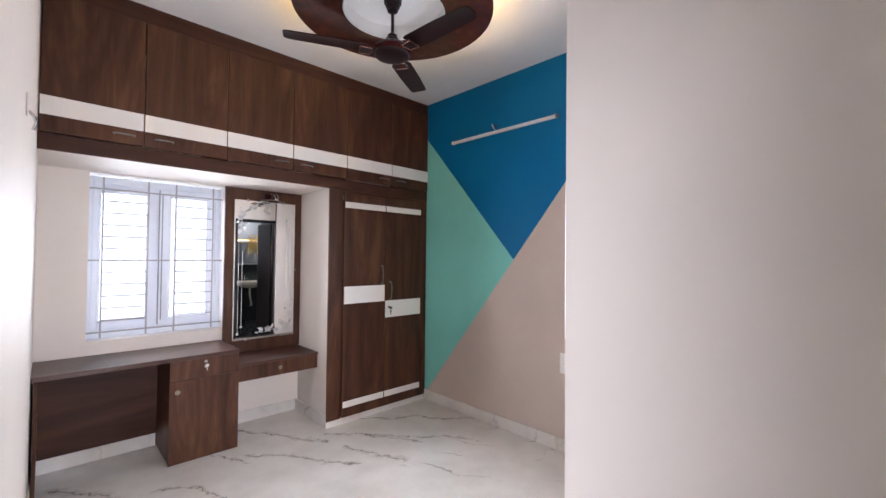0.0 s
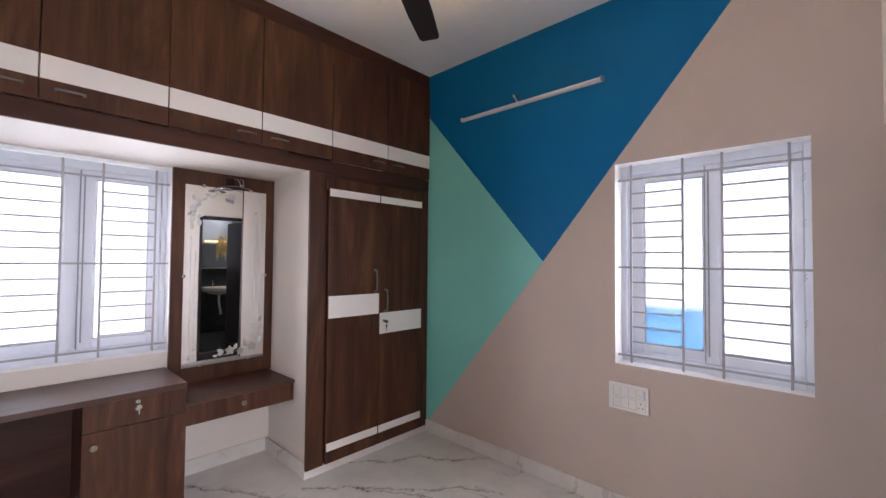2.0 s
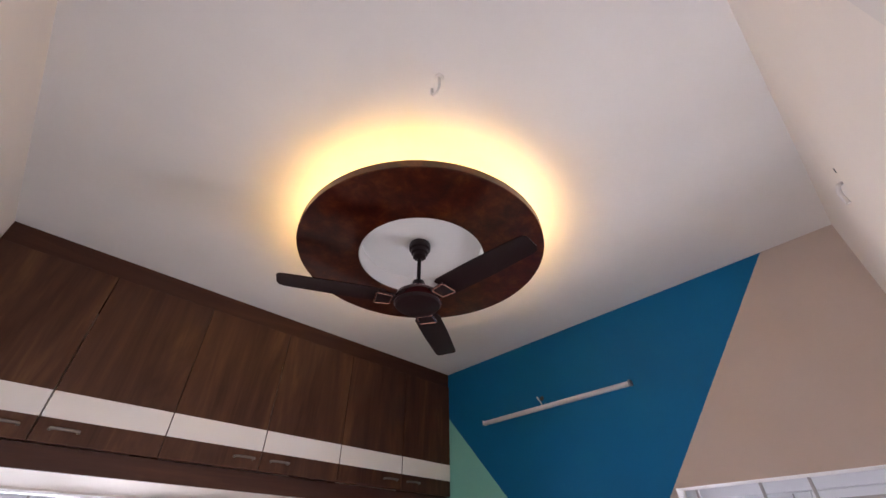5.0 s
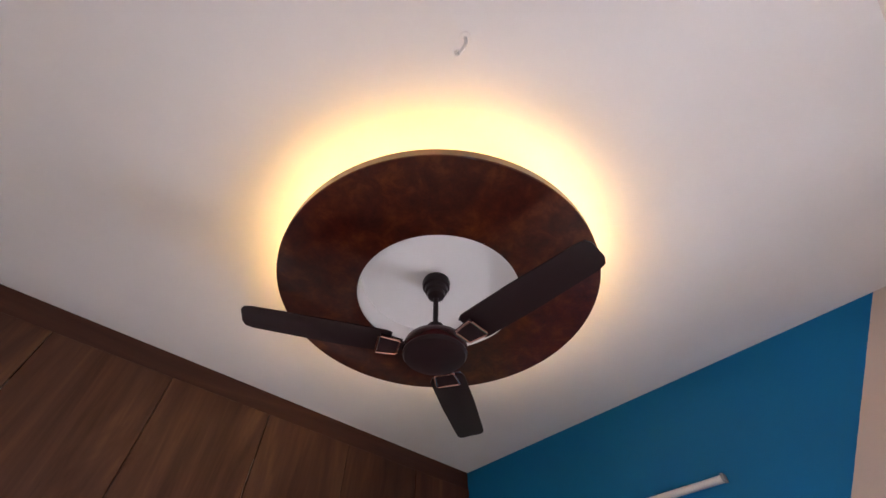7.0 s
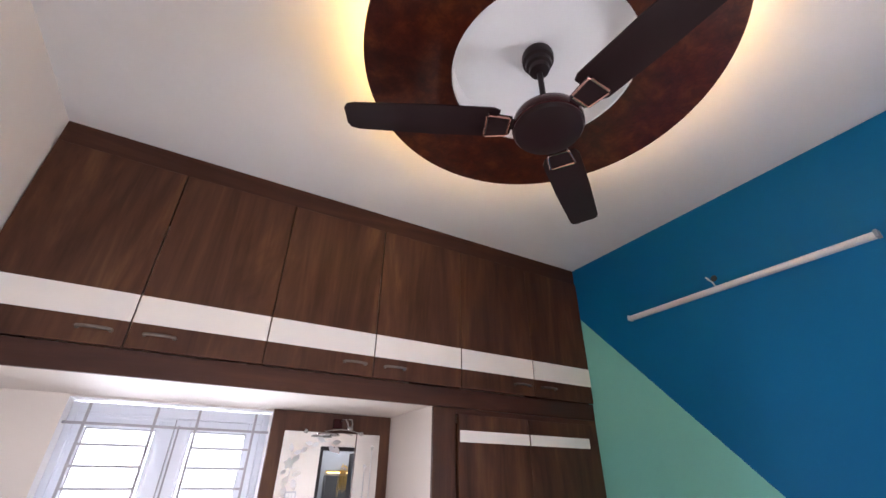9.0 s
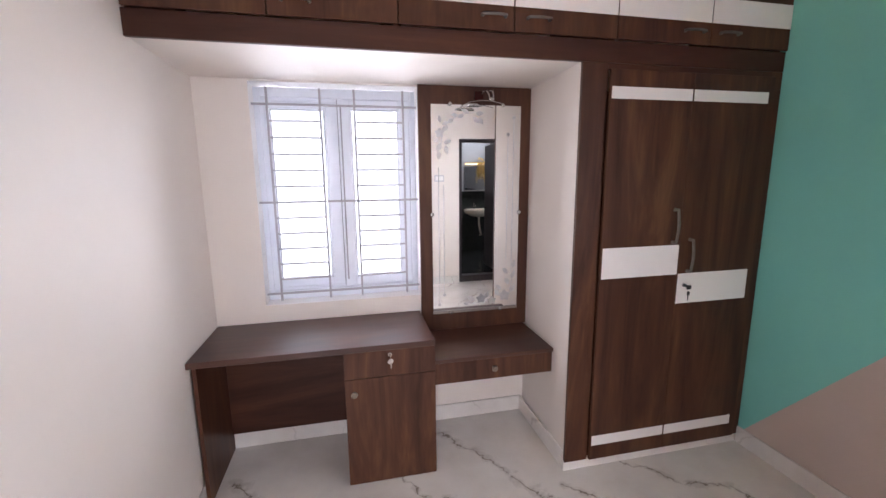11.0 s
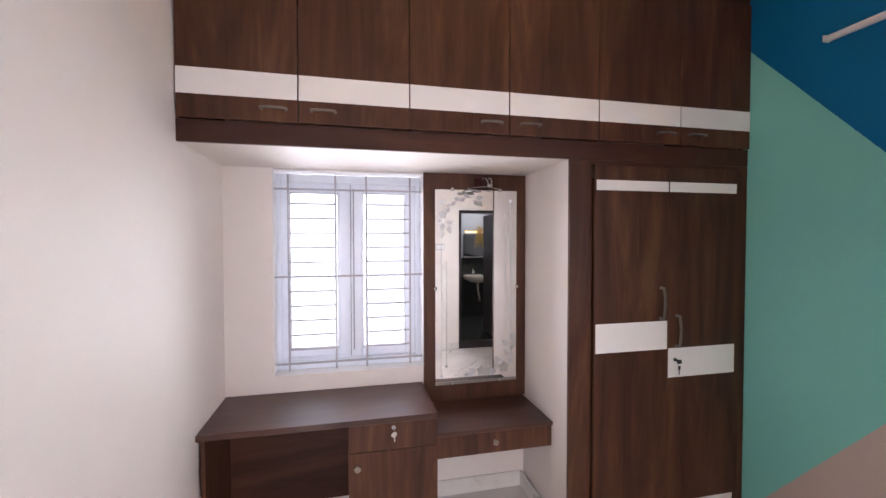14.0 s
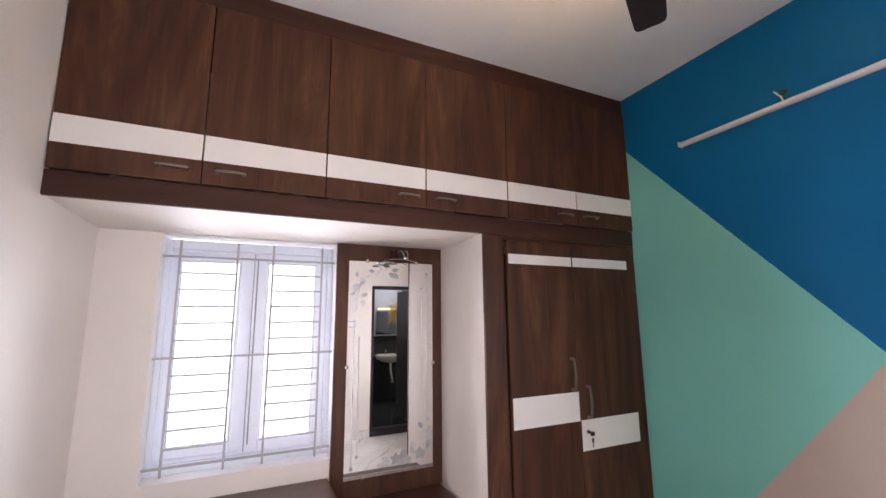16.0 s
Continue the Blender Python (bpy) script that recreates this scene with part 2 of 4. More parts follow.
def burl(name):
    """Lacquered mottled red-brown veneer of the ceiling ring."""
    m, n, l, p = nodes_of(name)
    geo = n.new("ShaderNodeNewGeometry")
    a = add(n, "ShaderNodeTexNoise", Scale=13.0, Detail=9.0, Roughness=0.72, Distortion=0.25)
    l.new(geo.outputs["Position"], a.inputs["Vector"])
    r = ramp(n, [(0.36, (0.026, 0.0026, 0.0014)), (0.52, (0.056, 0.0078, 0.0026)), (0.68, (0.105, 0.0270, 0.0055))])
    l.new(a.outputs["Fac"], r.inputs["Fac"])
    l.new(r.outputs["Color"], p.inputs["Base Color"])
    p.inputs["Roughness"].default_value = 0.30
    p.inputs["Specular IOR Level"].default_value = 0.25
    p.inputs["Coat Weight"].default_value, p.inputs["Coat Roughness"].default_value = 0.40, 0.07
    return m


def glowing(name, color, strength):
    m, n, l, p = nodes_of(name)
    p.inputs["Base Color"].default_value = (*color, 1)
    p.inputs["Emission Color"].default_value = (*color, 1)
    p.inputs["Emission Strength"].default_value = strength
    return m


def clear(name, rough, color=(1, 1, 1)):
    m, n, l, p = nodes_of(name)
    p.inputs["Base Color"].default_value = (*color, 1)
    p.inputs["Transmission Weight"].default_value = 1.0
    p.inputs["Roughness"].default_value, p.inputs["IOR"].default_value = rough, 1.25
    return m


def sheet_cloth(name, color):
    m, n, l, p = nodes_of(name)
    t = n.new("ShaderNodeBsdfTranslucent")
    t.inputs["Color"].default_value = (*color, 1)
    mix = n.new("ShaderNodeMixShader")
    mix.inputs[0].default_value = 0.7
    p.inputs["Base Color"].default_value = (*color, 1)
    l.new(p.outputs[0], mix.inputs[1])
    l.new(t.outputs[0], mix.inputs[2])
    l.new(mix.outputs[0], n["Material Output"].inputs[0])
    return m


TAN = plain("tan_wall_paint", (0.67, 0.622, 0.587), 0.6, spread=0.02, bump=0.12, bump_scale=140)
CREAM = plain("cream_wall_paint", (0.745, 0.679, 0.621), 0.6, spread=0.02, bump=0.12, bump_scale=140)
WHITE_PAINT = plain("white_reveal_paint", (0.82, 0.80, 0.79), 0.45, spread=0.02, bump=0.08)
CEIL = plain("ceiling_paint", (0.84, 0.825, 0.815), 0.7, spread=0.02, bump=0.1, bump_scale=110)
FEATURE = feature_paint("accent_wall_paint")
FLOOR = marble("marble_floor_tile", 0.16, 1.0, True)
SKIRT = marble("marble_skirting", 0.2, 0.5)
WALNUT = wood("walnut_laminate_upright", "z")
WALNUT_X = wood("walnut_laminate_flat", "x", mid=(0.060, 0.0215, 0.0125), light=(0.112, 0.0440, 0.0232))
WALNUT_TOP = wood("walnut_laminate_worktop", "x", mid=(0.060, 0.0215, 0.0125), light=(0.112, 0.0440, 0.0232), rough=0.33, spec=0.55)
WHITE_LAM = plain("white_laminate", (0.80, 0.765, 0.73), 0.35, spread=0.02)
UPVC = plain("white_window_plastic", (0.74, 0.775, 0.845), 0.3, spread=0.03)
GASKET = plain("grey_gasket", (0.30, 0.31, 0.34), 0.6)
# white enamel drawn grey: the bars' backlit darkness is put into the colour
GRILLE = plain("darkened_enamel_bar", (0.37, 0.36, 0.385), 0.4, spread=0.05)
PLATE = plain("white_switch_plastic", (0.82, 0.79, 0.77), 0.25, spread=0.02)
GREY_PLATE = plain("grey_switch_bezel", (0.74, 0.74, 0.76), 0.22, 0.25, spread=0.03)
SLOT = plain("dark_slot", (0.05, 0.05, 0.05), 0.6)
STEEL = plain("brushed_steel", (0.36, 0.33, 0.31), 0.42, 1.0, spread=0.08, scale=40)
PEWTER = plain("antique_pewter", (0.20, 0.18, 0.165), 0.38, 1.0, spread=0.15, scale=60)
BRASS = plain("dull_brass", (0.25, 0.215, 0.18), 0.35, 1.0, spread=0.25, scale=160)
CHROME = plain("chrome", (0.60, 0.60, 0.60), 0.16, 1.0)
BLACK_KEY = plain("black_key_plastic", (0.02, 0.02, 0.022), 0.4)
MIRROR = plain("mirror_silver", (0.86, 0.86, 0.85), 0.0, 1.0, spread=0.0)
ETCH = plain("etched_frost", (0.57, 0.565, 0.56), 0.42, 0.9, spread=0.08, scale=30)
FAN_BROWN = plain("fan_brown_enamel", (0.016, 0.0066, 0.0074), 0.34, 0.0, spread=0.1, spec=0.22)
FAN_MAROON = plain("fan_maroon_enamel", (0.050, 0.008, 0.009), 0.25, 0.3)
ROSE = plain("rose_gold_trim", (0.62, 0.36, 0.30), 0.22, 1.0)
BURL = burl("burl_veneer")
LED = glowing("warm_led", (1.0, 0.64, 0.20), LED_GLOW)
BATH_LED = glowing("warm_lamp", (1.0, 0.74, 0.36), 3.5)
FROST = clear("frosted_pane", 0.34, PANE)
TARP = sheet_cloth("blue_plastic_sheet", (0.42, 0.76, 1.0))
DARK_DOOR = plain("dark_stained_wood", (0.018, 0.012, 0.013), 0.35, spread=0.2, scale=8)
BATH_WALL = plain("grey_bath_tile", (0.33, 0.34, 0.35), 0.25, spread=0.06)
BATH_DARK = plain("dark_bath_tile", (0.035, 0.038, 0.036), 0.2, spread=0.15, scale=10)
CERAMIC = plain("ivory_ceramic", (0.66, 0.60, 0.49), 0.12)
GOLD = plain("gold_leaf_metal", (0.75, 0.52, 0.18), 0.3, 1.0, spread=0.15, scale=40)
CABLE = plain("white_cable", (0.72, 0.70, 0.68), 0.5)
OUTSIDE = plain("outside_cement", (0.42, 0.40, 0.38), 0.85, spread=0.12, bump=0.2)

# ---- making meshes ----
ORIGIN = {}


def box(bm, x0, x1, y0, y1, z0, z1, bev=0.0, seg=1):
    got = bmesh.ops.create_cube(bm, size=1.0)["verts"]
    for v in got:
        v.co = Vector((x0 + (v.co.x + 0.5) * (x1 - x0), y0 + (v.co.y + 0.5) * (y1 - y0), z0 + (v.co.z + 0.5) * (z1 - z0)))
    if bev:
        edges = list({e for v in got for e in v.link_edges})
        bmesh.ops.bevel(bm, geom=edges, offset=bev, segments=seg, affect="EDGES", profile=0.5)
    return bm


def cube(x0, x1, y0, y1, z0, z1, bev=0.0, seg=1):
    return box(bmesh.new(), x0, x1, y0, y1, z0, z1, bev, seg)


def lathe(bm, profile, centre=(0, 0, 0), segs=32, axis="z"):
    """Turns (radius, height) pairs round an axis."""
    rings = []
    for r, h in profile:
        ring = []
        for k in range(segs):
            a = 2 * math.pi * k / segs
            p = {"z": (r * math.cos(a), r * math.sin(a), h), "y": (r * math.cos(a), h, r * math.sin(a)), "x": (h, r * math.cos(a), r * math.sin(a))}[axis]
            ring.append(bm.verts.new(Vector(centre) + Vector(p)))
        rings.append(ring)
    for a, b in zip(rings, rings[1:]):
        for k in range(segs):
            bm.faces.new((a[k], a[(k + 1) % segs], b[(k + 1) % segs], b[k]))
    for ring in (rings[0], rings[-1]):
        bm.faces.new(ring)
    bmesh.ops.recalc_face_normals(bm, faces=bm.faces)
    return bm


def tube(bm, points, r, segs=8, flat=1.0):
    """A round bar swept along points; flat squeezes it across its second axis."""
    pts = [Vector(p) for p in points]
    rings = []
    for k, p in enumerate(pts):
        d = (pts[min(k + 1, len(pts) - 1)] - pts[max(k - 1, 0)]).normalized()
        side = d.cross(Vector((0, 1, 0)) if abs(d.y) < 0.9 else Vector((0, 0, 1))).normalized()
        up = side.cross(d)
        rings.append([bm.verts.new(p + r * (math.cos(2 * math.pi * j / segs) * side + flat * math.sin(2 * math.pi * j / segs) * up)) for j in range(segs)])
    for a, b in zip(rings, rings[1:]):
        for j in range(segs):
            bm.faces.new((a[j], a[(j + 1) % segs], b[(j + 1) % segs], b[j]))
    for ring in (rings[0], rings[-1]):
        bm.faces.new(ring)
    bmesh.ops.recalc_face_normals(bm, faces=bm.faces)
    return bm


def plate_of(bm, outline, axis, at, thick):
    """A flat piece with the given 2D outline, thick along an axis."""
    def place(u, v, w):
        return {"y": (u, w, v), "x": (w, u, v), "z": (u, v, w)}[axis]
    a = [bm.verts.new(place(u, v, at)) for u, v in outline]
    b = [bm.verts.new(place(u, v, at + thick)) for u, v in outline]
    bm.faces.new(a)
    bm.faces.new(b)
    for k in range(len(a)):
        j = (k + 1) % len(a)
        bm.faces.new((a[k], a[j], b[j], b[k]))
    bmesh.ops.recalc_face_normals(bm, faces=bm.faces)
    return bm


def finish(bm, name, materials, smooth=False):
    me = bpy.data.meshes.new(name)
    bm.to_mesh(me)
    bm.free()
    for m in materials if isinstance(materials, (list, tuple)) else (materials,):
        me.materials.append(m)
    if smooth:
        for f in me.polygons:
            f.use_smooth = True
        me.set_sharp_from_angle(angle=radians(35))
    return me


def thing(name, origin, label, category, group="", kind=""):
    """An empty at a thing's base, to hold its parts."""
    ob = new(name)
    ob.empty_display_size = 0.05
    ob.location = origin
    ORIGIN[ob] = Vector(origin)
    return tagged(ob, label, category, group, kind)


def part(name, bm, material, parent, label="", smooth=False):
    """Links a mesh made in world places as one part under a thing or a part."""
    o = ORIGIN[parent]
    bmesh.ops.translate(bm, verts=bm.verts, vec=-o)
    ob = new(name, finish(bm, name, material, smooth))
    ob.parent = parent
    ORIGIN[ob] = o
    return tagged(ob, label)


def setting(name, bm, material, label, category):
    return tagged(new(name, finish(bm, name, material)), label, category, kind="structure")


def slab(xs, ys, zs, void=lambda i, j, k: False, inner=None):
    """A wall or slab from cut lines, with cells left out as openings; inner(face centre, normal) picks the second material."""
    bm = bmesh.new()
    n = (len(xs) - 1, len(ys) - 1, len(zs) - 1)
    solid = lambda c: all(0 <= c[a] < n[a] for a in range(3)) and not void(*c)
    verts = {}

    def vert(i, j, k):
        if (i, j, k) not in verts:
            verts[i, j, k] = bm.verts.new((xs[i], ys[j], zs[k]))
        return verts[i, j, k]

    for i in range(n[0]):
        for j in range(n[1]):
            for k in range(n[2]):
                if not solid((i, j, k)):
                    continue
                for a in range(3):
                    for s in (0, 1):
                        nb = [i, j, k]
                        nb[a] += 1 if s else -1
                        if solid(tuple(nb)):
                            continue
                        c = [i, j, k]
                        c[a] += s
                        b1, b2 = [q for q in range(3) if q != a]
                        loop = []
                        for d1, d2 in ((0, 0), (1, 0), (1, 1), (0, 1)):
                            q = list(c)
                            q[b1] += d1
                            q[b2] += d2
                            loop.append(vert(*q))
                        face = bm.faces.new(loop)
                        inside = all(0 <= nb[q] < n[q] for q in range(3))
                        if inner and inside:
                            face.material_index = 1
    bmesh.ops.recalc_face_normals(bm, faces=bm.faces)
    return bm


# ---- the plan ----
EAST, SOUTH, NORTH, FRONT, TOP = 2.896, 0.77, 4.09, 3.462, 3.05
PASS = 0.928
THICK = 0.23
LOFT = 2.05
WIN_N = (0.262, 1.140, 0.843, 2.040)
WIN_E = (0.998, 1.876, 0.853, 2.035)
DOOR = (2.205, EAST, 2.032)

# ---- structure ----
setting("floor", slab([-0.2, 3.4], [-1.3, 4.3], [-0.12, 0.0]), FLOOR, "polished white marble-look floor with grey-brown veins", "floor")
setting("ceiling", slab([-0.25, 3.6], [-1.6, 4.35], [TOP, TOP + 0.15]), CEIL, "plain white painted ceiling", "ceiling")
setting("wall_west", slab([-0.2, 0.0], [-1.3, NORTH], [0.0, TOP]), CREAM, "cream painted side wall beside the study desk", "wall")
setting("wall_north", slab([-0.2, WIN_N[0], WIN_N[1], EAST + THICK], [NORTH, NORTH + THICK], [0.0, WIN_N[2], WIN_N[3], TOP],
        lambda i, j, k: i == 1 and k == 1, True), [CREAM, WHITE_PAINT], "cream painted back wall with a window opening", "wall")
setting("wall_east", slab([EAST, EAST + THICK], [0.62, WIN_E[0], WIN_E[1], NORTH], [0.0, WIN_E[2], WIN_E[3], TOP],
        lambda i, j, k: j == 1 and k == 1, True), [FEATURE, WHITE_PAINT], "accent wall painted taupe, deep blue and sea green in triangles", "wall")
setting("wall_south", slab([PASS + 0.12, DOOR[0], DOOR[1]], [SOUTH - 0.15, SOUTH], [0.0, DOOR[2], TOP],
        lambda i, j, k: i == 1 and k == 0), CREAM, "cream painted wall with the bathroom doorway in its corner", "wall")
setting("wall_passage", slab([PASS, PASS + 0.12], [-1.3, SOUTH], [0.0, TOP]), TAN, "light tan painted wall of the entrance passage", "wall")
# unseen wall closes the passage; its opening is added to hold the fill lamp
setting("wall_entrance", slab([0.0, 0.06, 0.52, PASS], [-0.25, -0.10], [0.0, 2.1, TOP], lambda i, j, k: i == 1 and k == 0), CREAM,
        "unseen cream wall closing the passage, with the entrance opening", "wall")
setting("wall_hall", slab([-0.2, 1.02], [-1.75, -1.6], [0.0, TOP]), CREAM, "plain cream wall beyond the entrance", "wall")
niche = slab([1.790, 1.815], [FRONT + 0.024, NORTH], [0.0, LOFT])
for v in niche.verts:
    v.co.x += 0.024 * (v.co.y - FRONT) / (NORTH - FRONT)
setting("wall_niche", niche, CREAM, "cream painted side of the desk niche", "wall")
setting("loft_slab", slab([0.0, EAST], [FRONT + 0.024, NORTH], [LOFT, LOFT + 0.05]), CREAM, "cream painted underside of the storage loft", "loft")

# skirting of the same stone
for nm, dims in (
    ("baseboard_east", (EAST - 0.011, EAST, SOUTH, FRONT + 0.008)),
    ("baseboard_west", (0.0, 0.011, -1.3, NORTH)),
    ("baseboard_north", (0.011, 1.789, NORTH - 0.011, NORTH)),
    ("baseboard_niche", (1.787, 1.798, FRONT + 0.03, NORTH)),
    ("baseboard_south", (PASS, DOOR[0], SOUTH, SOUTH + 0.011)),
    ("baseboard_passage", (PASS - 0.011, PASS, -1.3, SOUTH + 0.011)),
):
    setting(nm, cube(*dims, 0.0, 0.10, 0.002), SKIRT, "white veined stone skirting along the wall", "skirting")
setting("baseboard_plinth", cube(1.783, EAST - 0.011, FRONT + 0.012, FRONT + 0.06, 0.0, 0.056), SKIRT, "white stone plinth under the wardrobe", "plinth")

# ---- windows ----
W, H = WIN_N[1] - WIN_N[0], 1.19


def window(name, panes):
    """A sliding two-sash window with the glass between the given marks; x runs to the right as seen from inside, y outwards."""
    ob = thing(name, (0, 0, 0), "white plastic sliding window with frosted panes", "window", kind="structure")
    bm = bmesh.new()
    box(bm, 0.0, 0.030, 0.11, 0.19, 0.0, H, 0.003)
    box(bm, W - 0.030, W, 0.11, 0.19, 0.0, H, 0.003)
    box(bm, 0.030, W - 0.030, 0.11, 0.19, 0.0, 0.050, 0.003)
    box(bm, 0.030, W - 0.030, 0.11, 0.19, H - 0.050, H, 0.003)
    for y in (0.128, 0.150, 0.172):
        box(bm, 0.030, W - 0.030, y - 0.003, y + 0.003, 0.050, 0.064)
        box(bm, 0.030, W - 0.030, y - 0.003, y + 0.003, H - 0.064, H - 0.050)
        box(bm, 0.030, 0.037, y - 0.003, y + 0.003, 0.064, H - 0.064)
        box(bm, W - 0.037, W - 0.030, y - 0.003, y + 0.003, 0.064, H - 0.064)
    part("window_frame", bm, UPVC, ob)
    s, meet = 0.054, 0.440
    z0, z1 = 0.058, H - 0.052
    for x0, x1, y, (a0, a1) in ((0.032, 0.504, 0.155, panes[0]), (meet, W - 0.032, 0.116, panes[1])):
        bm = bmesh.new()
        box(bm, x0, a0 - 0.008, y, y + 0.030, z0, z1, 0.004)
        box(bm, a1 + 0.008, x1, y, y + 0.030, z0, z1, 0.004)
        box(bm, a0 - 0.008, a1 + 0.008, y, y + 0.030, z0, z0 + s, 0.004)
        box(bm, a0 - 0.008, a1 + 0.008, y, y + 0.030, z1 - s, z1, 0.004)
        # the moulded step round the glass
        box(bm, a0 - 0.008, a0, y + 0.005, y + 0.026, z0 + s, z1 - s)
        box(bm, a1, a1 + 0.008, y + 0.005, y + 0.026, z0 + s, z1 - s)
        sash = part("sash", bm, UPVC, ob)
        bm = bmesh.new()
        for a, b, c, d in ((a0, a0 + 0.004, z0 + s, z1 - s), (a1 - 0.004, a1, z0 + s, z1 - s), (a0 + 0.004, a1 - 0.004, z0 + s, z0 + s + 0.006), (a0 + 0.004, a1 - 0.004, z1 - s - 0.006, z1 - s)):
            box(bm, a, b, y + 0.006, y + 0.012, c, d)
        part("gasket", bm, GASKET, sash, "grey rubber gasket")
        pane = part("pane", cube(a0 - 0.004, a1 + 0.004, y + 0.013, y + 0.018, z0 + s - 0.004, z1 - s + 0.004), FROST, sash, "frosted glass pane")
        pane.visible_shadow = False
    bm = box(bmesh.new(), meet - 0.0045, meet - 0.0002, 0.118, 0.150, z0 + 0.003, z1 - 0.003)
    box(bm, meet + 0.012, meet + 0.020, 0.1145, 0.1165, z0 + 0.040, z1 - 0.030)
    part("weather_strip", bm, GASKET, ob, "grey weather strip and lock channel")
    return ob


first = window("window_1", ((0.074, 0.361), (0.513, 0.777)))
first.matrix_basis = pose(WIN_N[0], NORTH, WIN_N[2])
second = window("window_2", ((0.118, 0.422), (0.513, 0.796)))
for z in (0.30, 0.52, 0.78, 1.00):
    bm = bmesh.new()
    for k in range(4):
        box(bm, 0.842 + 0.006 * (k % 2), 0.850 + 0.006 * (k % 2), 0.1094, 0.1101, z + 0.010 * k, z + 0.010 * k + 0.003)
    part("printed_mark", bm, GASKET, second, "faded print on the protective film")
second.matrix_basis = pose(EAST, WIN_E[1], WIN_E[2] - 0.005, 0, 0, -90)


def grille():
    """Welded square-bar security grille set in the window opening."""
    ob = thing("window_grille", (0, 0, 0), "enamelled welded steel security grille in the window opening, darkened as if backlit", "grille", "window grilles")
    y, r = 0.040, 0.0056
    ups = (0.080, 0.350, 0.532, 0.800)
    for x in ups:
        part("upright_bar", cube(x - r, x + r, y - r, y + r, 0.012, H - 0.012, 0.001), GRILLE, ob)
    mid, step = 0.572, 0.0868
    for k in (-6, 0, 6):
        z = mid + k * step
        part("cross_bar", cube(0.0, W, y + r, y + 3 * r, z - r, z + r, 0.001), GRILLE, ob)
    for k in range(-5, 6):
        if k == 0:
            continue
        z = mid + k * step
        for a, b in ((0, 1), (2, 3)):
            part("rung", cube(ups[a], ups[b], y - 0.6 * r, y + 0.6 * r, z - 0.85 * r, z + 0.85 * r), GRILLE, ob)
    return ob


g = grille()
g.matrix_basis = pose(WIN_N[0], NORTH, WIN_N[2])
copy_thing(g, pose(EAST, WIN_E[1], WIN_E[2] - 0.005, 0, 0, -90))

# blue sheet outside the east window, and the ground
bm = bmesh.new()
cols = 14
top = [bm.verts.new((3.44 + 0.012 * math.sin(k * 1.3), 1.50 + 0.62 * k / cols, 1.155 + 0.006 * math.sin(k * 0.9))) for k in range(cols + 1)]
low = [bm.verts.new((3.46 + 0.02 * math.sin(k * 1.1), 1.50 + 0.62 * k / cols, -0.11)) for k in range(cols + 1)]
for k in range(cols):
    bm.faces.new((top[k], top[k + 1], low[k + 1], low[k]))
bmesh.ops.solidify(bm, geom=bm.faces[:], thickness=0.004)
tagged(new("plastic_sheet", finish(bm, "plastic_sheet", TARP, True)), "bright blue plastic sheet hanging outside the window", "sheet")
setting("ground", slab([-40, 40], [-40, 40], [-0.3, -0.12]), OUTSIDE, "bare cement ground outside the house", "ground")

# ---- loft cupboards ----
def bow_handle(bm, a, b, out, r):
    """A bowed bar handle from a to b with its two feet, standing off towards -y."""
    a, b = Vector(a), Vector(b)
    pts = []
    for k in range(13):
        u = k / 12
        pts.append(a.lerp(b, u) + Vector((0, -out * (0.72 + 0.28 * math.sin(math.pi * u)), 0)))
    tube(bm, pts, r, 8, 0.7)
    for p, q in ((a, pts[0]), (b, pts[-1])):
        lathe(bm, [(r * 1.25, 0.0), (r * 1.25, -0.003), (r * 0.85, -0.006), (r * 0.85, -out * 0.66), (r * 1.0, -out * 0.74), (r * 0.8, -out * 0.80)], p, 10, "y")
    return bm


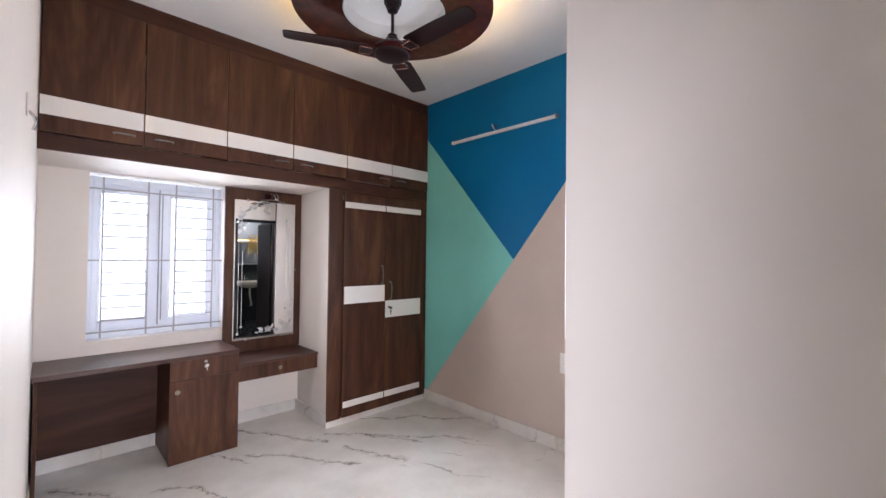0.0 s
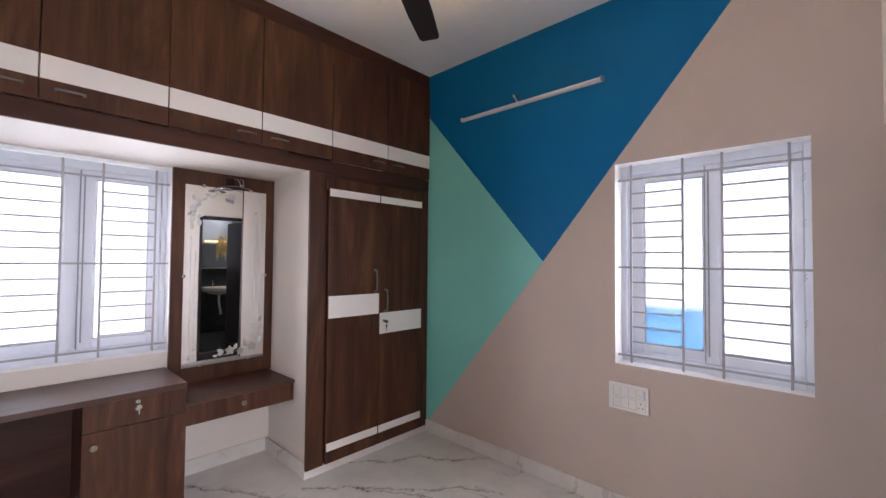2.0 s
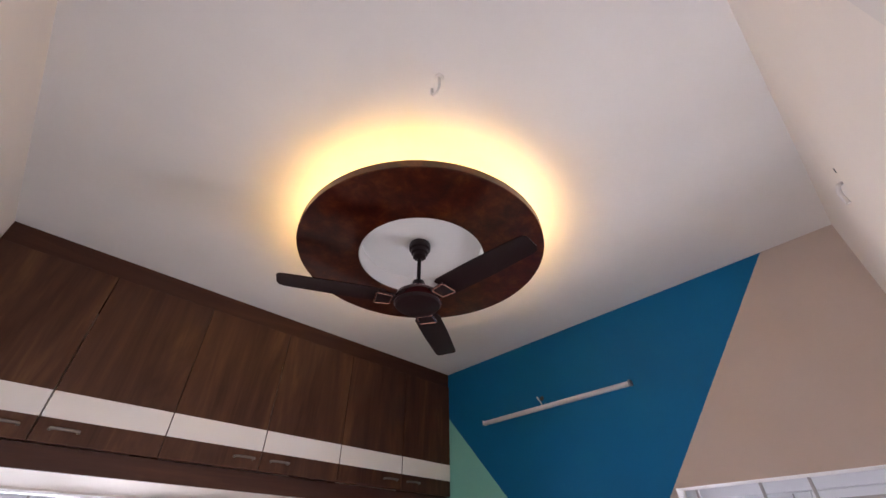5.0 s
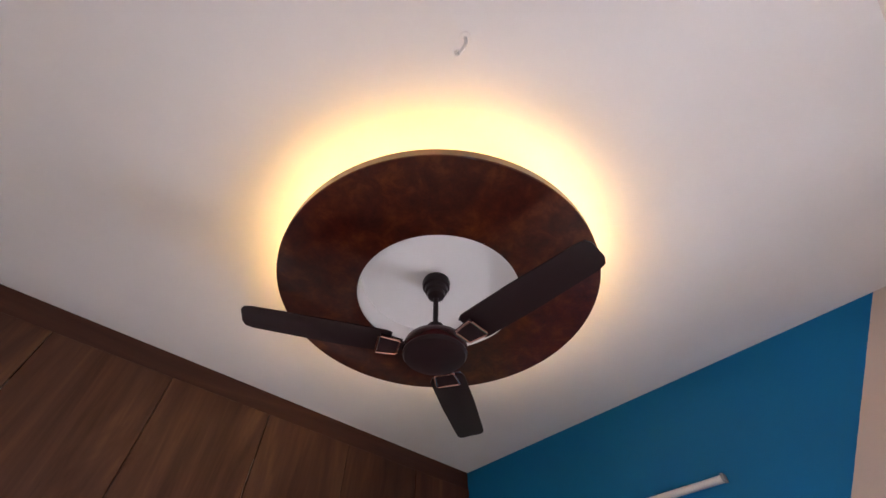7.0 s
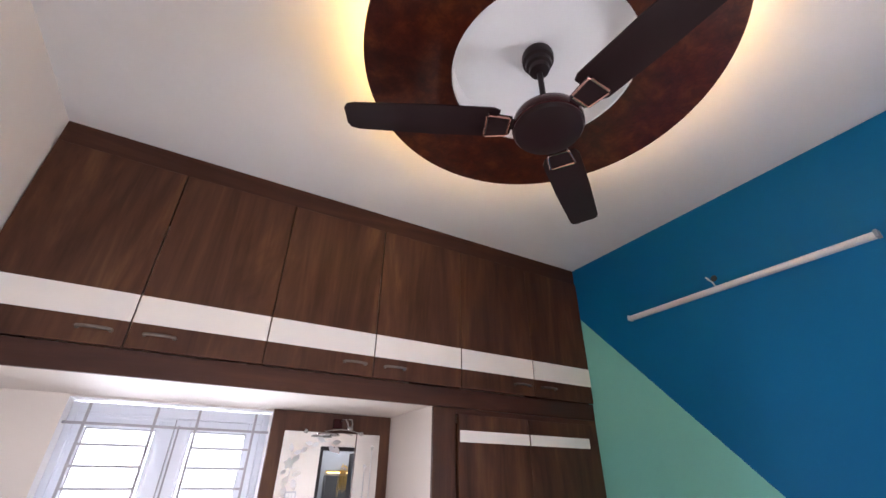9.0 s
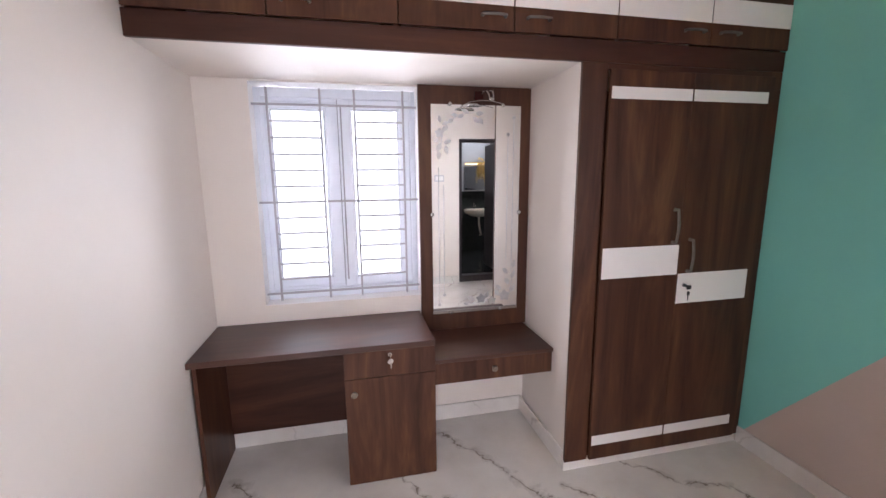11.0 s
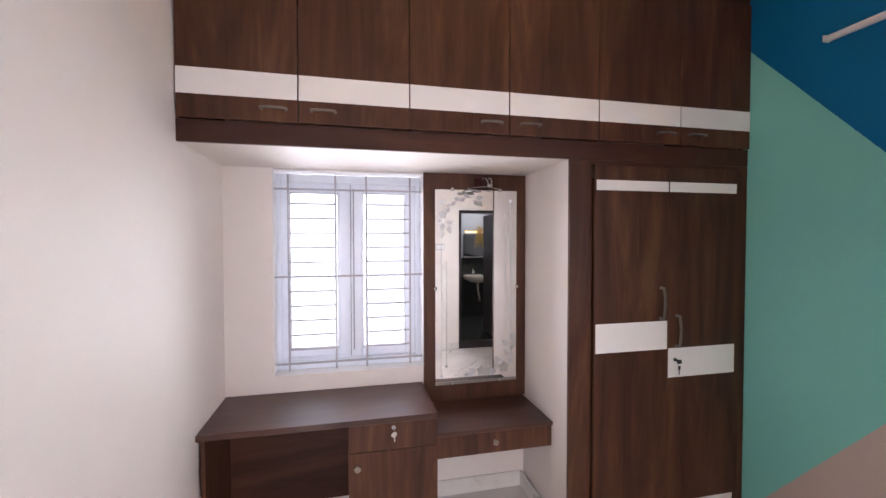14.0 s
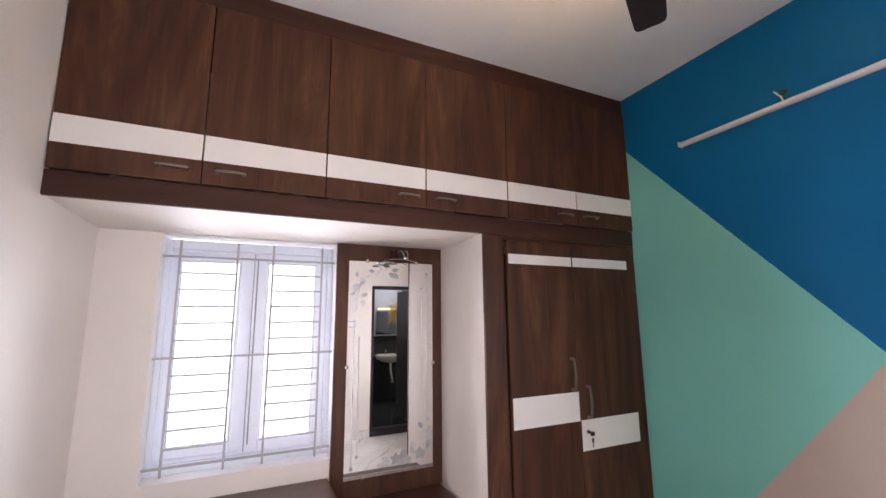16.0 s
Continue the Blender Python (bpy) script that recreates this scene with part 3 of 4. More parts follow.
LOFT_X = (0.004, 0.481, 0.966, 1.453, 1.940, 2.432, EAST - 0.004)
HANDLE_X = ((0.325, 0.437), (0.529, 0.641), (1.306, 1.418), (1.505, 1.617), (2.283, 2.395), (2.477, 2.589))
rail = thing("cupboard_fascia", (1.448, FRONT + 0.03, LOFT), "dark walnut laminate fascia around the loft cupboards", "fascia")
part("bottom_rail", cube(0.0, EAST, FRONT + 0.004, FRONT + 0.024, LOFT - 0.004, 2.139, 0.001), WALNUT_X, rail)
part("top_rail", cube(0.0, EAST, FRONT + 0.004, FRONT + 0.024, 2.938, TOP, 0.001), WALNUT_X, rail)
for u in range(3):
    x0, x1 = LOFT_X[2 * u], LOFT_X[2 * u + 2]
    unit = thing("loft_cupboard", ((x0 + x1) / 2, FRONT + 0.1, 2.139), "dark walnut loft cupboard with white strip, doors shut", "cupboard", "loft cupboards")
    bm = bmesh.new()
    box(bm, x0, x0 + 0.016, FRONT + 0.030, NORTH - 0.01, LOFT + 0.055, 2.99)
    box(bm, x1 - 0.016, x1, FRONT + 0.030, NORTH - 0.01, LOFT + 0.055, 2.99)
    box(bm, x0 + 0.016, x1 - 0.016, FRONT + 0.030, NORTH - 0.01, LOFT + 0.055, LOFT + 0.07)
    box(bm, x0 + 0.016, x1 - 0.016, FRONT + 0.030, NORTH - 0.01, 2.975, 2.99)
    part("body", bm, WALNUT, unit)
    for d in (0, 1):
        a, b = LOFT_X[2 * u + d] + 0.0022, LOFT_X[2 * u + d + 1] - 0.0022
        door = part("door", cube(a, b, FRONT - 0.010, FRONT + 0.008 - 0.005, 2.142, 2.936, 0.0012), WALNUT, unit)
        part("strip", cube(a + 0.0006, b - 0.0006, FRONT - 0.0118, FRONT - 0.0095, 2.239, 2.347, 0.0004), WHITE_LAM, door, "white laminate strip")
        h0, h1 = HANDLE_X[2 * u + d]
        part("handle", bow_handle(bmesh.new(), (h0 + 0.006, FRONT - 0.010, 2.197), (h1 - 0.006, FRONT - 0.010, 2.197), 0.026, 0.0062), PEWTER, door, "bowed antique pewter handle", True)

# ---- wardrobe ----
ward = thing("wardrobe", (2.35, 3.7, 0.056), "dark walnut built-in wardrobe with white panels, two doors shut", "wardrobe")
bm = bmesh.new()
box(bm, 1.842, 1.858, FRONT + 0.026, NORTH - 0.01, 0.056, LOFT)
box(bm, EAST - 0.020, EAST - 0.002, FRONT + 0.026, NORTH - 0.01, 0.056, LOFT)
box(bm, 1.834, EAST - 0.020, NORTH - 0.026, NORTH - 0.01, 0.056, LOFT)
box(bm, 1.834, EAST - 0.020, FRONT + 0.026, NORTH - 0.026, 0.056, 0.074)
part("body", bm, WALNUT, ward)
part("stile", cube(1.787, 1.914, FRONT + 0.004, FRONT + 0.023, 0.052, LOFT - 0.006, 0.001), WALNUT, ward)
part("stile", cube(2.822, EAST - 0.002, FRONT + 0.004, FRONT + 0.023, 0.052, LOFT - 0.006, 0.001), WALNUT, ward)
part("head_rail", cube(1.914, 2.822, FRONT + 0.004, FRONT + 0.023, 2.018, LOFT - 0.006, 0.001), WALNUT_X, ward)
PANELS = (((1.919, 2.3605), (1.926, 2.3575), (1.044, 1.197)), ((2.3635, 2.836), (2.3665, 2.801), (0.887, 1.046)))
for k, ((d0, d1), (s0, s1), (p0, p1)) in enumerate(PANELS):
    door = part("door", cube(d0, d1, FRONT - 0.014, FRONT + 0.003, 0.060, 2.016, 0.0012), WALNUT, ward)
    for z0, z1 in ((1.889, 1.942), (p0, p1), (0.142, 0.197)):
        part("panel", cube(s0, s1, FRONT - 0.0158, FRONT - 0.0135, z0, z1, 0.0004), WHITE_LAM, door, "white laminate panel")
    hx, hz0, hz1 = ((2.316, 1.203, 1.383), (2.418, 1.050, 1.229))[k]
    part("handle", bow_handle(bmesh.new(), (hx, FRONT - 0.014, hz0 + 0.008), (hx, FRONT - 0.014, hz1 - 0.008), 0.034, 0.0075), PEWTER, door, "bowed antique pewter handle", True)
    if k:
        lock = part("lock", lathe(bmesh.new(), [(0.011, 0.0), (0.011, -0.004), (0.009, -0.007), (0.002, -0.007)], (2.405, FRONT - 0.0158, 0.985), 16, "y"), CHROME, door, "round chrome lock", True)
        bm = bmesh.new()
        box(bm, 2.403, 2.407, FRONT - 0.038, FRONT - 0.022, 0.979, 0.991)
        box(bm, 2.400, 2.424, FRONT - 0.050, FRONT - 0.038, 0.968, 0.990, 0.004, 2)
        box(bm, 2.405, 2.419, FRONT - 0.048, FRONT - 0.040, 0.935, 0.958, 0.004, 2)
        box(bm, 2.410, 2.414, FRONT - 0.045, FRONT - 0.042, 0.910, 0.936)
        part("key", bm, BLACK_KEY, door, "pair of keys with black heads in the lock")

# ---- study desk ----
DX0, DX1, DY = 0.002, 1.129, 3.614
desk = thing("study_desk", (0.56, 3.85, 0.0), "dark walnut laminate study desk against the wall under the window", "desk")
part("desktop", cube(DX0, DX1, DY, NORTH - 0.001, 0.716, 0.745, 0.0015), WALNUT_TOP, desk)
part("side_panel", cube(0.012, 0.030, DY + 0.034, NORTH - 0.012, 0.0, 0.7155, 0.001), WALNUT, desk)
part("back_panel", cube(0.030, 0.682, NORTH - 0.030, NORTH - 0.012, 0.102, 0.7155), WALNUT_X, desk)
ped = part("pedestal", cube(0.682, 1.127, DY + 0.024, NORTH - 0.012, 0.012, 0.7155, 0.001), WALNUT, desk)
drawer = part("drawer", cube(0.680, 1.129, DY + 0.006, DY + 0.0235, 0.579, 0.7145, 0.0012), WALNUT, desk)
cup = part("cupboard_door", cube(0.680, 1.129, DY + 0.006, DY + 0.0235, 0.004, 0.5760, 0.0012), WALNUT, desk)
LX, LZ, LY = 0.903, 0.690, DY + 0.006
part("lock", lathe(bmesh.new(), [(0.0115, 0.0), (0.0115, -0.004), (0.009, -0.007), (0.002, -0.007)], (LX, LY, LZ), 16, "y"), CHROME, drawer, "round chrome lock", True)
bm = bmesh.new()
box(bm, LX - 0.002, LX + 0.002, LY - 0.022, LY - 0.006, LZ - 0.006, LZ + 0.004)
lathe(bm, [(0.012, 0.0), (0.013, 0.0015), (0.012, 0.003)], (LX + 0.002, LY - 0.026, LZ - 0.024), 14, "y")
box(bm, LX - 0.001, LX + 0.005, LY - 0.0255, LY - 0.0235, LZ - 0.062, LZ - 0.034, 0.0008)
lathe(bm, [(0.011, 0.0), (0.012, 0.0015), (0.011, 0.003)], (LX - 0.003, LY - 0.022, LZ - 0.030), 14, "y")
part("key", bm, CHROME, drawer, "steel keys hanging in the lock", True)


def knob(parent, x, y, z):
    part("knob", lathe(bmesh.new(), [(0.009, 0.0), (0.008, -0.008), (0.006, -0.012), (0.014, -0.016), (0.0165, -0.021), (0.0150, -0.026), (0.010, -0.0275), (0.008, -0.0262), (0.003, -0.0270)], (x, y, z), 20, "y"), BRASS, parent, "round antique pewter knob with a rosette", True)


knob(cup, 0.724, LY, 0.507)

# ---- dressing shelf and mirror ----
vy = 3.650
van = thing("dressing_shelf", (1.46, 3.86, 0.482), "dark walnut floating dressing shelf with one drawer", "shelf")
part("shelf_top", cube(1.131, 1.795, vy - 0.003, NORTH - 0.001, 0.597, 0.617, 0.0012), WALNUT_TOP, van)
part("drawer_box", cube(1.134, 1.786, vy + 0.020, NORTH - 0.002, 0.486, 0.5965, 0.001), WALNUT_X, van)
vd = part("drawer", cube(1.132, 1.788, vy, vy + 0.0195, 0.482, 0.5962, 0.0012), WALNUT, van)
knob(vd, 1.452, vy, 0.546)

MY = 4.055
mir = thing("dressing_mirror", (1.475, NORTH, 0.617), "tall etched wall mirror on a dark walnut backboard", "mirror")
part("backboard", cube(1.139, 1.811, 4.062, NORTH - 0.001, 0.6175, LOFT - 0.002, 0.0012), WALNUT, mir)
MX0, MX1, MZ0, MZ1 = 1.209, 1.745, 0.728, 1.946
bm = cube(MX0, MX1, MY - 0.001, 4.058, MZ0, MZ1, 0.001)
for v in bm.verts:
    # it hangs a little out of true
    v.co.y -= 0.0050 * (v.co.x - 1.477) + 0.0032 * (v.co.z - 1.337)
glass = part("glass", bm, MIRROR, mir)
for x, z in ((1.318, MZ1 + 0.002), (1.632, MZ1 + 0.002), (MX0 - 0.001, 1.33), (MX1 + 0.001, 1.33), (1.318, MZ0 - 0.002), (1.632, MZ0 - 0.002)):
    part("clip", lathe(bmesh.new(), [(0.012, 0.006), (0.0125, -0.005), (0.010, -0.009), (0.004, -0.010)], (x, MY, z), 16, "y"), CHROME, mir, "round chrome mirror clip", True)


part("bottom_bead", cube(MX0, MX1, MY - 0.006, MY + 0.004, MZ0 - 0.003, MZ0 + 0.013, 0.001), STEEL, mir, "grey metal bead along the lower edge")


def etched(bm, outline):
    plate_of(bm, outline, "y", MY - 0.0018, 0.0008)
    for v in list(bm.verts)[-2 * len(outline):]:
        v.co.y -= 0.0050 * (v.co.x - 1.477) + 0.0032 * (v.co.z - 1.337)


def disc2(cx, cz, r, n=16):
    return [(cx + r * math.cos(2 * math.pi * k / n), cz + r * math.sin(2 * math.pi * k / n)) for k in range(n)]


def leaf2(x, z, angle, length, width, n=7):
    """A pointed leaf outline from its stalk at x, z."""
    a = radians(angle)
    side = [(u / n, width * math.sin(math.pi * (u / n) ** 0.85)) for u in range(n + 1)]
    pts = side + [(u, -w) for u, w in side[-2:0:-1]]
    return [(x + length * u * math.cos(a) - w * math.sin(a), z + length * u * math.sin(a) + w * math.cos(a)) for u, w in pts]


# etched lines that end in a dot
for x, z0, z1, dot in ((1.249, 0.790, 1.600, 0), (1.279, 0.850, 1.500, 0), (1.703, 0.960, 1.870, 1), (1.668, 1.040, 1.775, 1)):
    bm = bmesh.new()
    etched(bm, [(x - 0.0022, z0), (x + 0.0022, z0), (x + 0.0022, z1), (x - 0.0022, z1)])
    etched(bm, disc2(x, z1 + 0.010 if dot else z0 - 0.010, 0.0105))
    part("etched_line", bm, ETCH, glass, "frosted etched line ending in a dot")


def spray(flowers, leaves, stems):
    bm = bmesh.new()
    for x, z, r in flowers:
        for k in range(5):
            etched(bm, leaf2(x, z, 72 * k + 20, r, r * 0.36))
        etched(bm, disc2(x, z, r * 0.16, 10))
    for x, z, a, s in leaves:
        etched(bm, leaf2(x, z, a, s, s * 0.27))
    for x, z, a, s in stems:
        etched(bm, leaf2(x, z, a, s, 0.0022))
    part("etched_spray", bm, ETCH, glass, "frosted etched spray of flowers and leaves")


spray(((1.258, 1.790, 0.030),), ((1.285, 1.800, 60, 0.040), (1.282, 1.735, 20, 0.046), (1.262, 1.735, 250, 0.056), (1.290, 1.720, 285, 0.052), (1.250, 1.760, 215, 0.034), (1.262, 1.845, 100, 0.042), (1.256, 1.690, 262, 0.050)),
      ((1.262, 1.69, 84, 0.14),))
spray((), ((1.470, 1.895, 10, 0.050), (1.430, 1.905, 165, 0.046), (1.455, 1.880, 320, 0.050), (1.490, 1.880, 300, 0.046), (1.400, 1.890, 200, 0.042), (1.365, 1.885, 170, 0.040), (1.340, 1.870, 215, 0.044), (1.310, 1.850, 200, 0.040), (1.295, 1.830, 240, 0.042)),
      ((1.29, 1.83, 38, 0.10), (1.36, 1.89, 8, 0.13)))
spray(((1.510, 0.800, 0.036), (1.660, 0.812, 0.040), (1.580, 0.785, 0.030)),
      ((1.470, 0.790, 150, 0.055), (1.465, 0.785, 185, 0.042), (1.540, 0.800, 70, 0.050), (1.620, 0.810, 110, 0.052), (1.700, 0.830, 60, 0.060), (1.690, 0.880, 120, 0.055), (1.705, 0.920, 65, 0.050),
       (1.680, 0.950, 130, 0.050), (1.715, 0.985, 80, 0.050), (1.640, 0.850, 140, 0.050), (1.430, 0.772, 170, 0.036)),
      ((1.440, 0.768, 12, 0.16), (1.690, 0.800, 80, 0.19)))

# picture lamp over the mirror
pl = thing("mirror_lamp", (1.51, 4.06, 1.985), "small chrome mirror lamp on a wooden block, switched off", "lamp")
part("base", cube(1.462, 1.512, 4.040, 4.0615, 1.968, 2.018, 0.003, 2), FAN_MAROON, pl, "dark red base block")
bm = bmesh.new()
tube(bm, [(1.500, 4.045, 2.002), (1.506, 4.020, 2.014), (1.516, 3.998, 2.012), (1.524, 3.985, 1.992), (1.528, 3.978, 1.970)], 0.005)
tube(bm, [(1.540, 4.010, 2.014), (1.548, 3.992, 2.010), (1.550, 3.982, 1.990), (1.546, 3.976, 1.968)], 0.005)
part("arm", bm, CHROME, pl, "bent chrome arm", True)
part("joint", lathe(bmesh.new(), [(0.008, -0.016), (0.011, -0.010), (0.011, 0.010), (0.008, 0.016)], (1.536, 3.976, 1.965), 14, "x"), CHROME, pl, "", True)
bm = bmesh.new()
tube(bm, [(1.40 + 0.20 * k / 12, 3.975, 1.944 + 0.014 * math.sin(math.pi * k / 12)) for k in range(13)], 0.0024)
part("bar", bm, CHROME, pl, "thin arched chrome bar", True)
bm = lathe(bmesh.new(), [(0.060, 0.0), (0.062, 0.008), (0.050, 0.020), (0.020, 0.026)], (0, 0, 0), 28, "z")
bmesh.ops.scale(bm, vec=(0.95, 0.5, 0.6), verts=bm.verts)
bmesh.ops.translate(bm, vec=(1.425, 3.978, 1.925), verts=bm.verts)
part("shade", bm, CHROME, pl, "flat oval chrome shade", True)

# ---- ceiling ring and fan ----
RC = (1.500, 2.210)


def lathe_ring(r0, r1, z0, z1, segs=96, off=(0, 0)):
    """A hoop of square section round the ring's centre, or off it."""
    bm = bmesh.new()
    loops = [[bm.verts.new((RC[0] + off[0] + r * math.cos(2 * math.pi * k / segs), RC[1] + off[1] + r * math.sin(2 * math.pi * k / segs), z)) for k in range(segs)] for r, z in ((r0, z0), (r0, z1), (r1, z1), (r1, z0))]
    for a in range(4):
        for k in range(segs):
            bm.faces.new((loops[a][k], loops[a][(k + 1) % segs], loops[(a + 1) % 4][(k + 1) % segs], loops[(a + 1) % 4][k]))
    bmesh.ops.recalc_face_normals(bm, faces=bm.faces)
    return bm


ring = thing("ceiling_ring", (*RC, TOP), "round burl-veneer ceiling ring with a hidden warm light strip", "ceiling ring")
zb, zt, ro, ri = 2.900, 2.938, 0.582, 0.300
bm = bmesh.new()
prof = [(ri, zb + 0.002), (ri + 0.002, zb), (ro - 0.003, zb), (ro, zb + 0.003), (ro, zt), (ro - 0.005, zt), (ro - 0.006, zb + 0.007), (ri + 0.006, zb + 0.007), (ri + 0.005, zt), (ri, zt)]
segs, loops = 128, []
for r, z in prof:
    loops.append([bm.verts.new((RC[0] + r * math.cos(2 * math.pi * k / segs), RC[1] + r * math.sin(2 * math.pi * k / segs), z)) for k in range(segs)])
for a in range(len(loops)):
    b = (a + 1) % len(loops)
    for k in range(segs):
        bm.faces.new((loops[a][k], loops[a][(k + 1) % segs], loops[b][(k + 1) % segs], loops[b][k]))
bmesh.ops.recalc_face_normals(bm, faces=bm.faces)
part("ring", bm, BURL, ring, "glossy red-brown burl veneer ring", True)
part("inner_panel", lathe(bmesh.new(), [(0.3715, 2.990), (0.3715, 2.998)], (*RC, 0), 64), CEIL, ring, "white round panel inside the ring")
part("inner_rim", lathe_ring(0.2945, 0.2995, 2.903, 2.9895), CEIL, ring, "cream inner rim of the ring", True)
part("drum", lathe_ring(0.372, 0.384, zb + 0.0072, TOP - 0.001), CEIL, ring, "white drum that carries the ring", True)
# unseen white sheet, added to bounce the strip's light up to the ceiling
part("tray_liner", lathe_ring(0.386, ro - 0.0065, zb + 0.0072, zb + 0.0086), CEIL, ring, "unseen white reflector added in the light tray", True)
part("strip_light", lathe_ring(0.506, 0.518, zb + 0.0088, zb + 0.0300, off=(-0.018, -0.032)), LED, ring, "warm white strip light", True)

FC = (1.488, 2.212)
fan = thing("ceiling_fan", (*FC, 2.9895), "dark brown three-blade ceiling fan with rose-gold trim, at rest", "fan")
zc = 2.9895
part("canopy", lathe(bmesh.new(), [(0.050, zc), (0.053, zc - 0.012), (0.051, zc - 0.034), (0.043, zc - 0.040), (0.041, zc - 0.056), (0.033, zc - 0.062), (0.031, zc - 0.080), (0.014, zc - 0.090)], (*FC, 0), 32), FAN_BROWN, fan, "stepped brown canopy", True)
part("rod", lathe(bmesh.new(), [(0.0095, 2.735), (0.0095, zc - 0.080)], (*FC, 0), 14), FAN_BROWN, fan, "", True)
part("collar", lathe(bmesh.new(), [(0.018, 2.775), (0.028, 2.768), (0.030, 2.750), (0.042, 2.742), (0.048, 2.722), (0.056, 2.712)], (*FC, 0), 32), FAN_BROWN, fan, "stepped brown collar", True)
motor = part("motor", lathe(bmesh.new(), [(0.050, 2.716), (0.082, 2.708), (0.100, 2.694), (0.106, 2.676), (0.106, 2.656), (0.100, 2.650)], (*FC, 0), 48), FAN_MAROON, fan, "maroon motor housing", True)
part("bottom_cover", lathe(bmesh.new(), [(0.1035, 2.655), (0.104, 2.650), (0.098, 2.641), (0.075, 2.634), (0.035, 2.630), (0.004, 2.629)], (*FC, 0), 48), FAN_BROWN, motor, "dark domed bottom cover", True)
for ang in (153.5, 33.5, -86.5):
    spin = Matrix.Translation((*FC, 0)) @ Matrix.Rotation(radians(ang), 4, "Z")

    def turned(bm):
        bmesh.ops.transform(bm, matrix=spin, verts=bm.verts)
        return bm

    bm = bmesh.new()
    outline = [(0.150, 0.050), (0.170, 0.061), (0.350, 0.062), (0.570, 0.055), (0.592, 0.048), (0.602, 0.030), (0.602, -0.030), (0.592, -0.048), (0.570, -0.055), (0.350, -0.062), (0.170, -0.061), (0.150, -0.050)]
    n = len(outline) // 2
    rows = []
    for k in range(n):
        (x, w), (_, w2) = outline[k], outline[-1 - k]
        row = []
        for j in range(7):
            y = w + (w2 - w) * j / 6
            row.append((x, y, 2.672 + -0.20 * y * 0.5 + 0.006 * (1 - (y / 0.062) ** 2)))
        rows.append(row)
    upper = [[bm.verts.new(Vector(p) + Vector((0, 0, 0.0022))) for p in row] for row in rows]
    lower = [[bm.verts.new(Vector(p) - Vector((0, 0, 0.0022))) for p in row] for row in rows]
    for k in range(n - 1):
        for j in range(6):
            bm.faces.new((upper[k][j], upper[k + 1][j], upper[k + 1][j + 1], upper[k][j + 1]))
            bm.faces.new((lower[k][j], lower[k][j + 1], lower[k + 1][j + 1], lower[k + 1][j]))
        for j in (0, 6):
            bm.faces.new((upper[k][j], lower[k][j], lower[k + 1][j], upper[k + 1][j]))
    for k in (0, n - 1):
        for j in range(6):
            bm.faces.new((upper[k][j], upper[k][j + 1], lower[k][j + 1], lower[k][j]))
    bmesh.ops.recalc_face_normals(bm, faces=bm.faces)
    blade = part("blade", turned(bm), FAN_BROWN, fan, "", True)
    bm = bmesh.new()
    box(bm, 0.080, 0.125, -0.018, 0.018, 2.660, 2.672, 0.003)
    plate_of(bm, [(0.112, 0.030), (0.184, 0.040), (0.184, -0.040), (0.112, -0.030)], "z", 2.656, 0.012)
    part("bracket", turned(bm), FAN_BROWN, blade, "dark blade bracket")
    bm = bmesh.new()
    tube(bm, [(x - 0.030, y, 2.655) for x, y in ((0.150, 0.030), (0.150, -0.030), (0.155, -0.034), (0.214, -0.041), (0.219, -0.036), (0.219, 0.036), (0.214, 0.041), (0.155, 0.034), (0.150, 0.029))], 0.0038, 6)
    part("trim", turned(bm), ROSE, blade, "rose-gold trim round the bracket", True)

# ---- small fixtures ----
tl = thing("tube_light", (EAST, 2.506, 2.572), "slim white batten tube light on the blue wall, switched off", "tube light")
part("batten", cube(EAST - 0.022, EAST - 0.0005, 1.948, 3.064, 2.560, 2.586, 0.003, 2), PLATE, tl)
part("diffuser", lathe(bmesh.new(), [(0.012, 1.950), (0.0125, 1.956), (0.0125, 3.056), (0.012, 3.062)], (EAST - 0.024, 0, 2.572), 20, "y"), plain("tube_diffuser", (0.80, 0.77, 0.75), 0.35, spread=0.01), tl, "milky white tube", True)
part("end_cap", cube(EAST - 0.038, EAST - 0.0005, 1.936, 1.949, 2.557, 2.588, 0.003, 2), GASKET, tl, "grey end cap")
part("end_cap", cube(EAST - 0.038, EAST - 0.0005, 3.063, 3.074, 2.557, 2.588, 0.003, 2), PLATE, tl, "white end cap")
bm = bmesh.new()
tube(bm, [(EAST - 0.001, 2.585, 2.640), (EAST - 0.018, 2.590, 2.648), (EAST - 0.026, 2.580, 2.632), (EAST - 0.020, 2.565, 2.612), (EAST - 0.012, 2.560, 2.585)], 0.0035, 6)
part("cable", bm, CABLE, tl, "short loop of cable out of the wall", True)
part("wire_hole", lathe(bmesh.new(), [(0.016, 0.0), (0.014, -0.003), (0.002, -0.003)], (EAST, 2.562, 2.636), 16, "x"), SLOT, tl, "dark wire outlet")

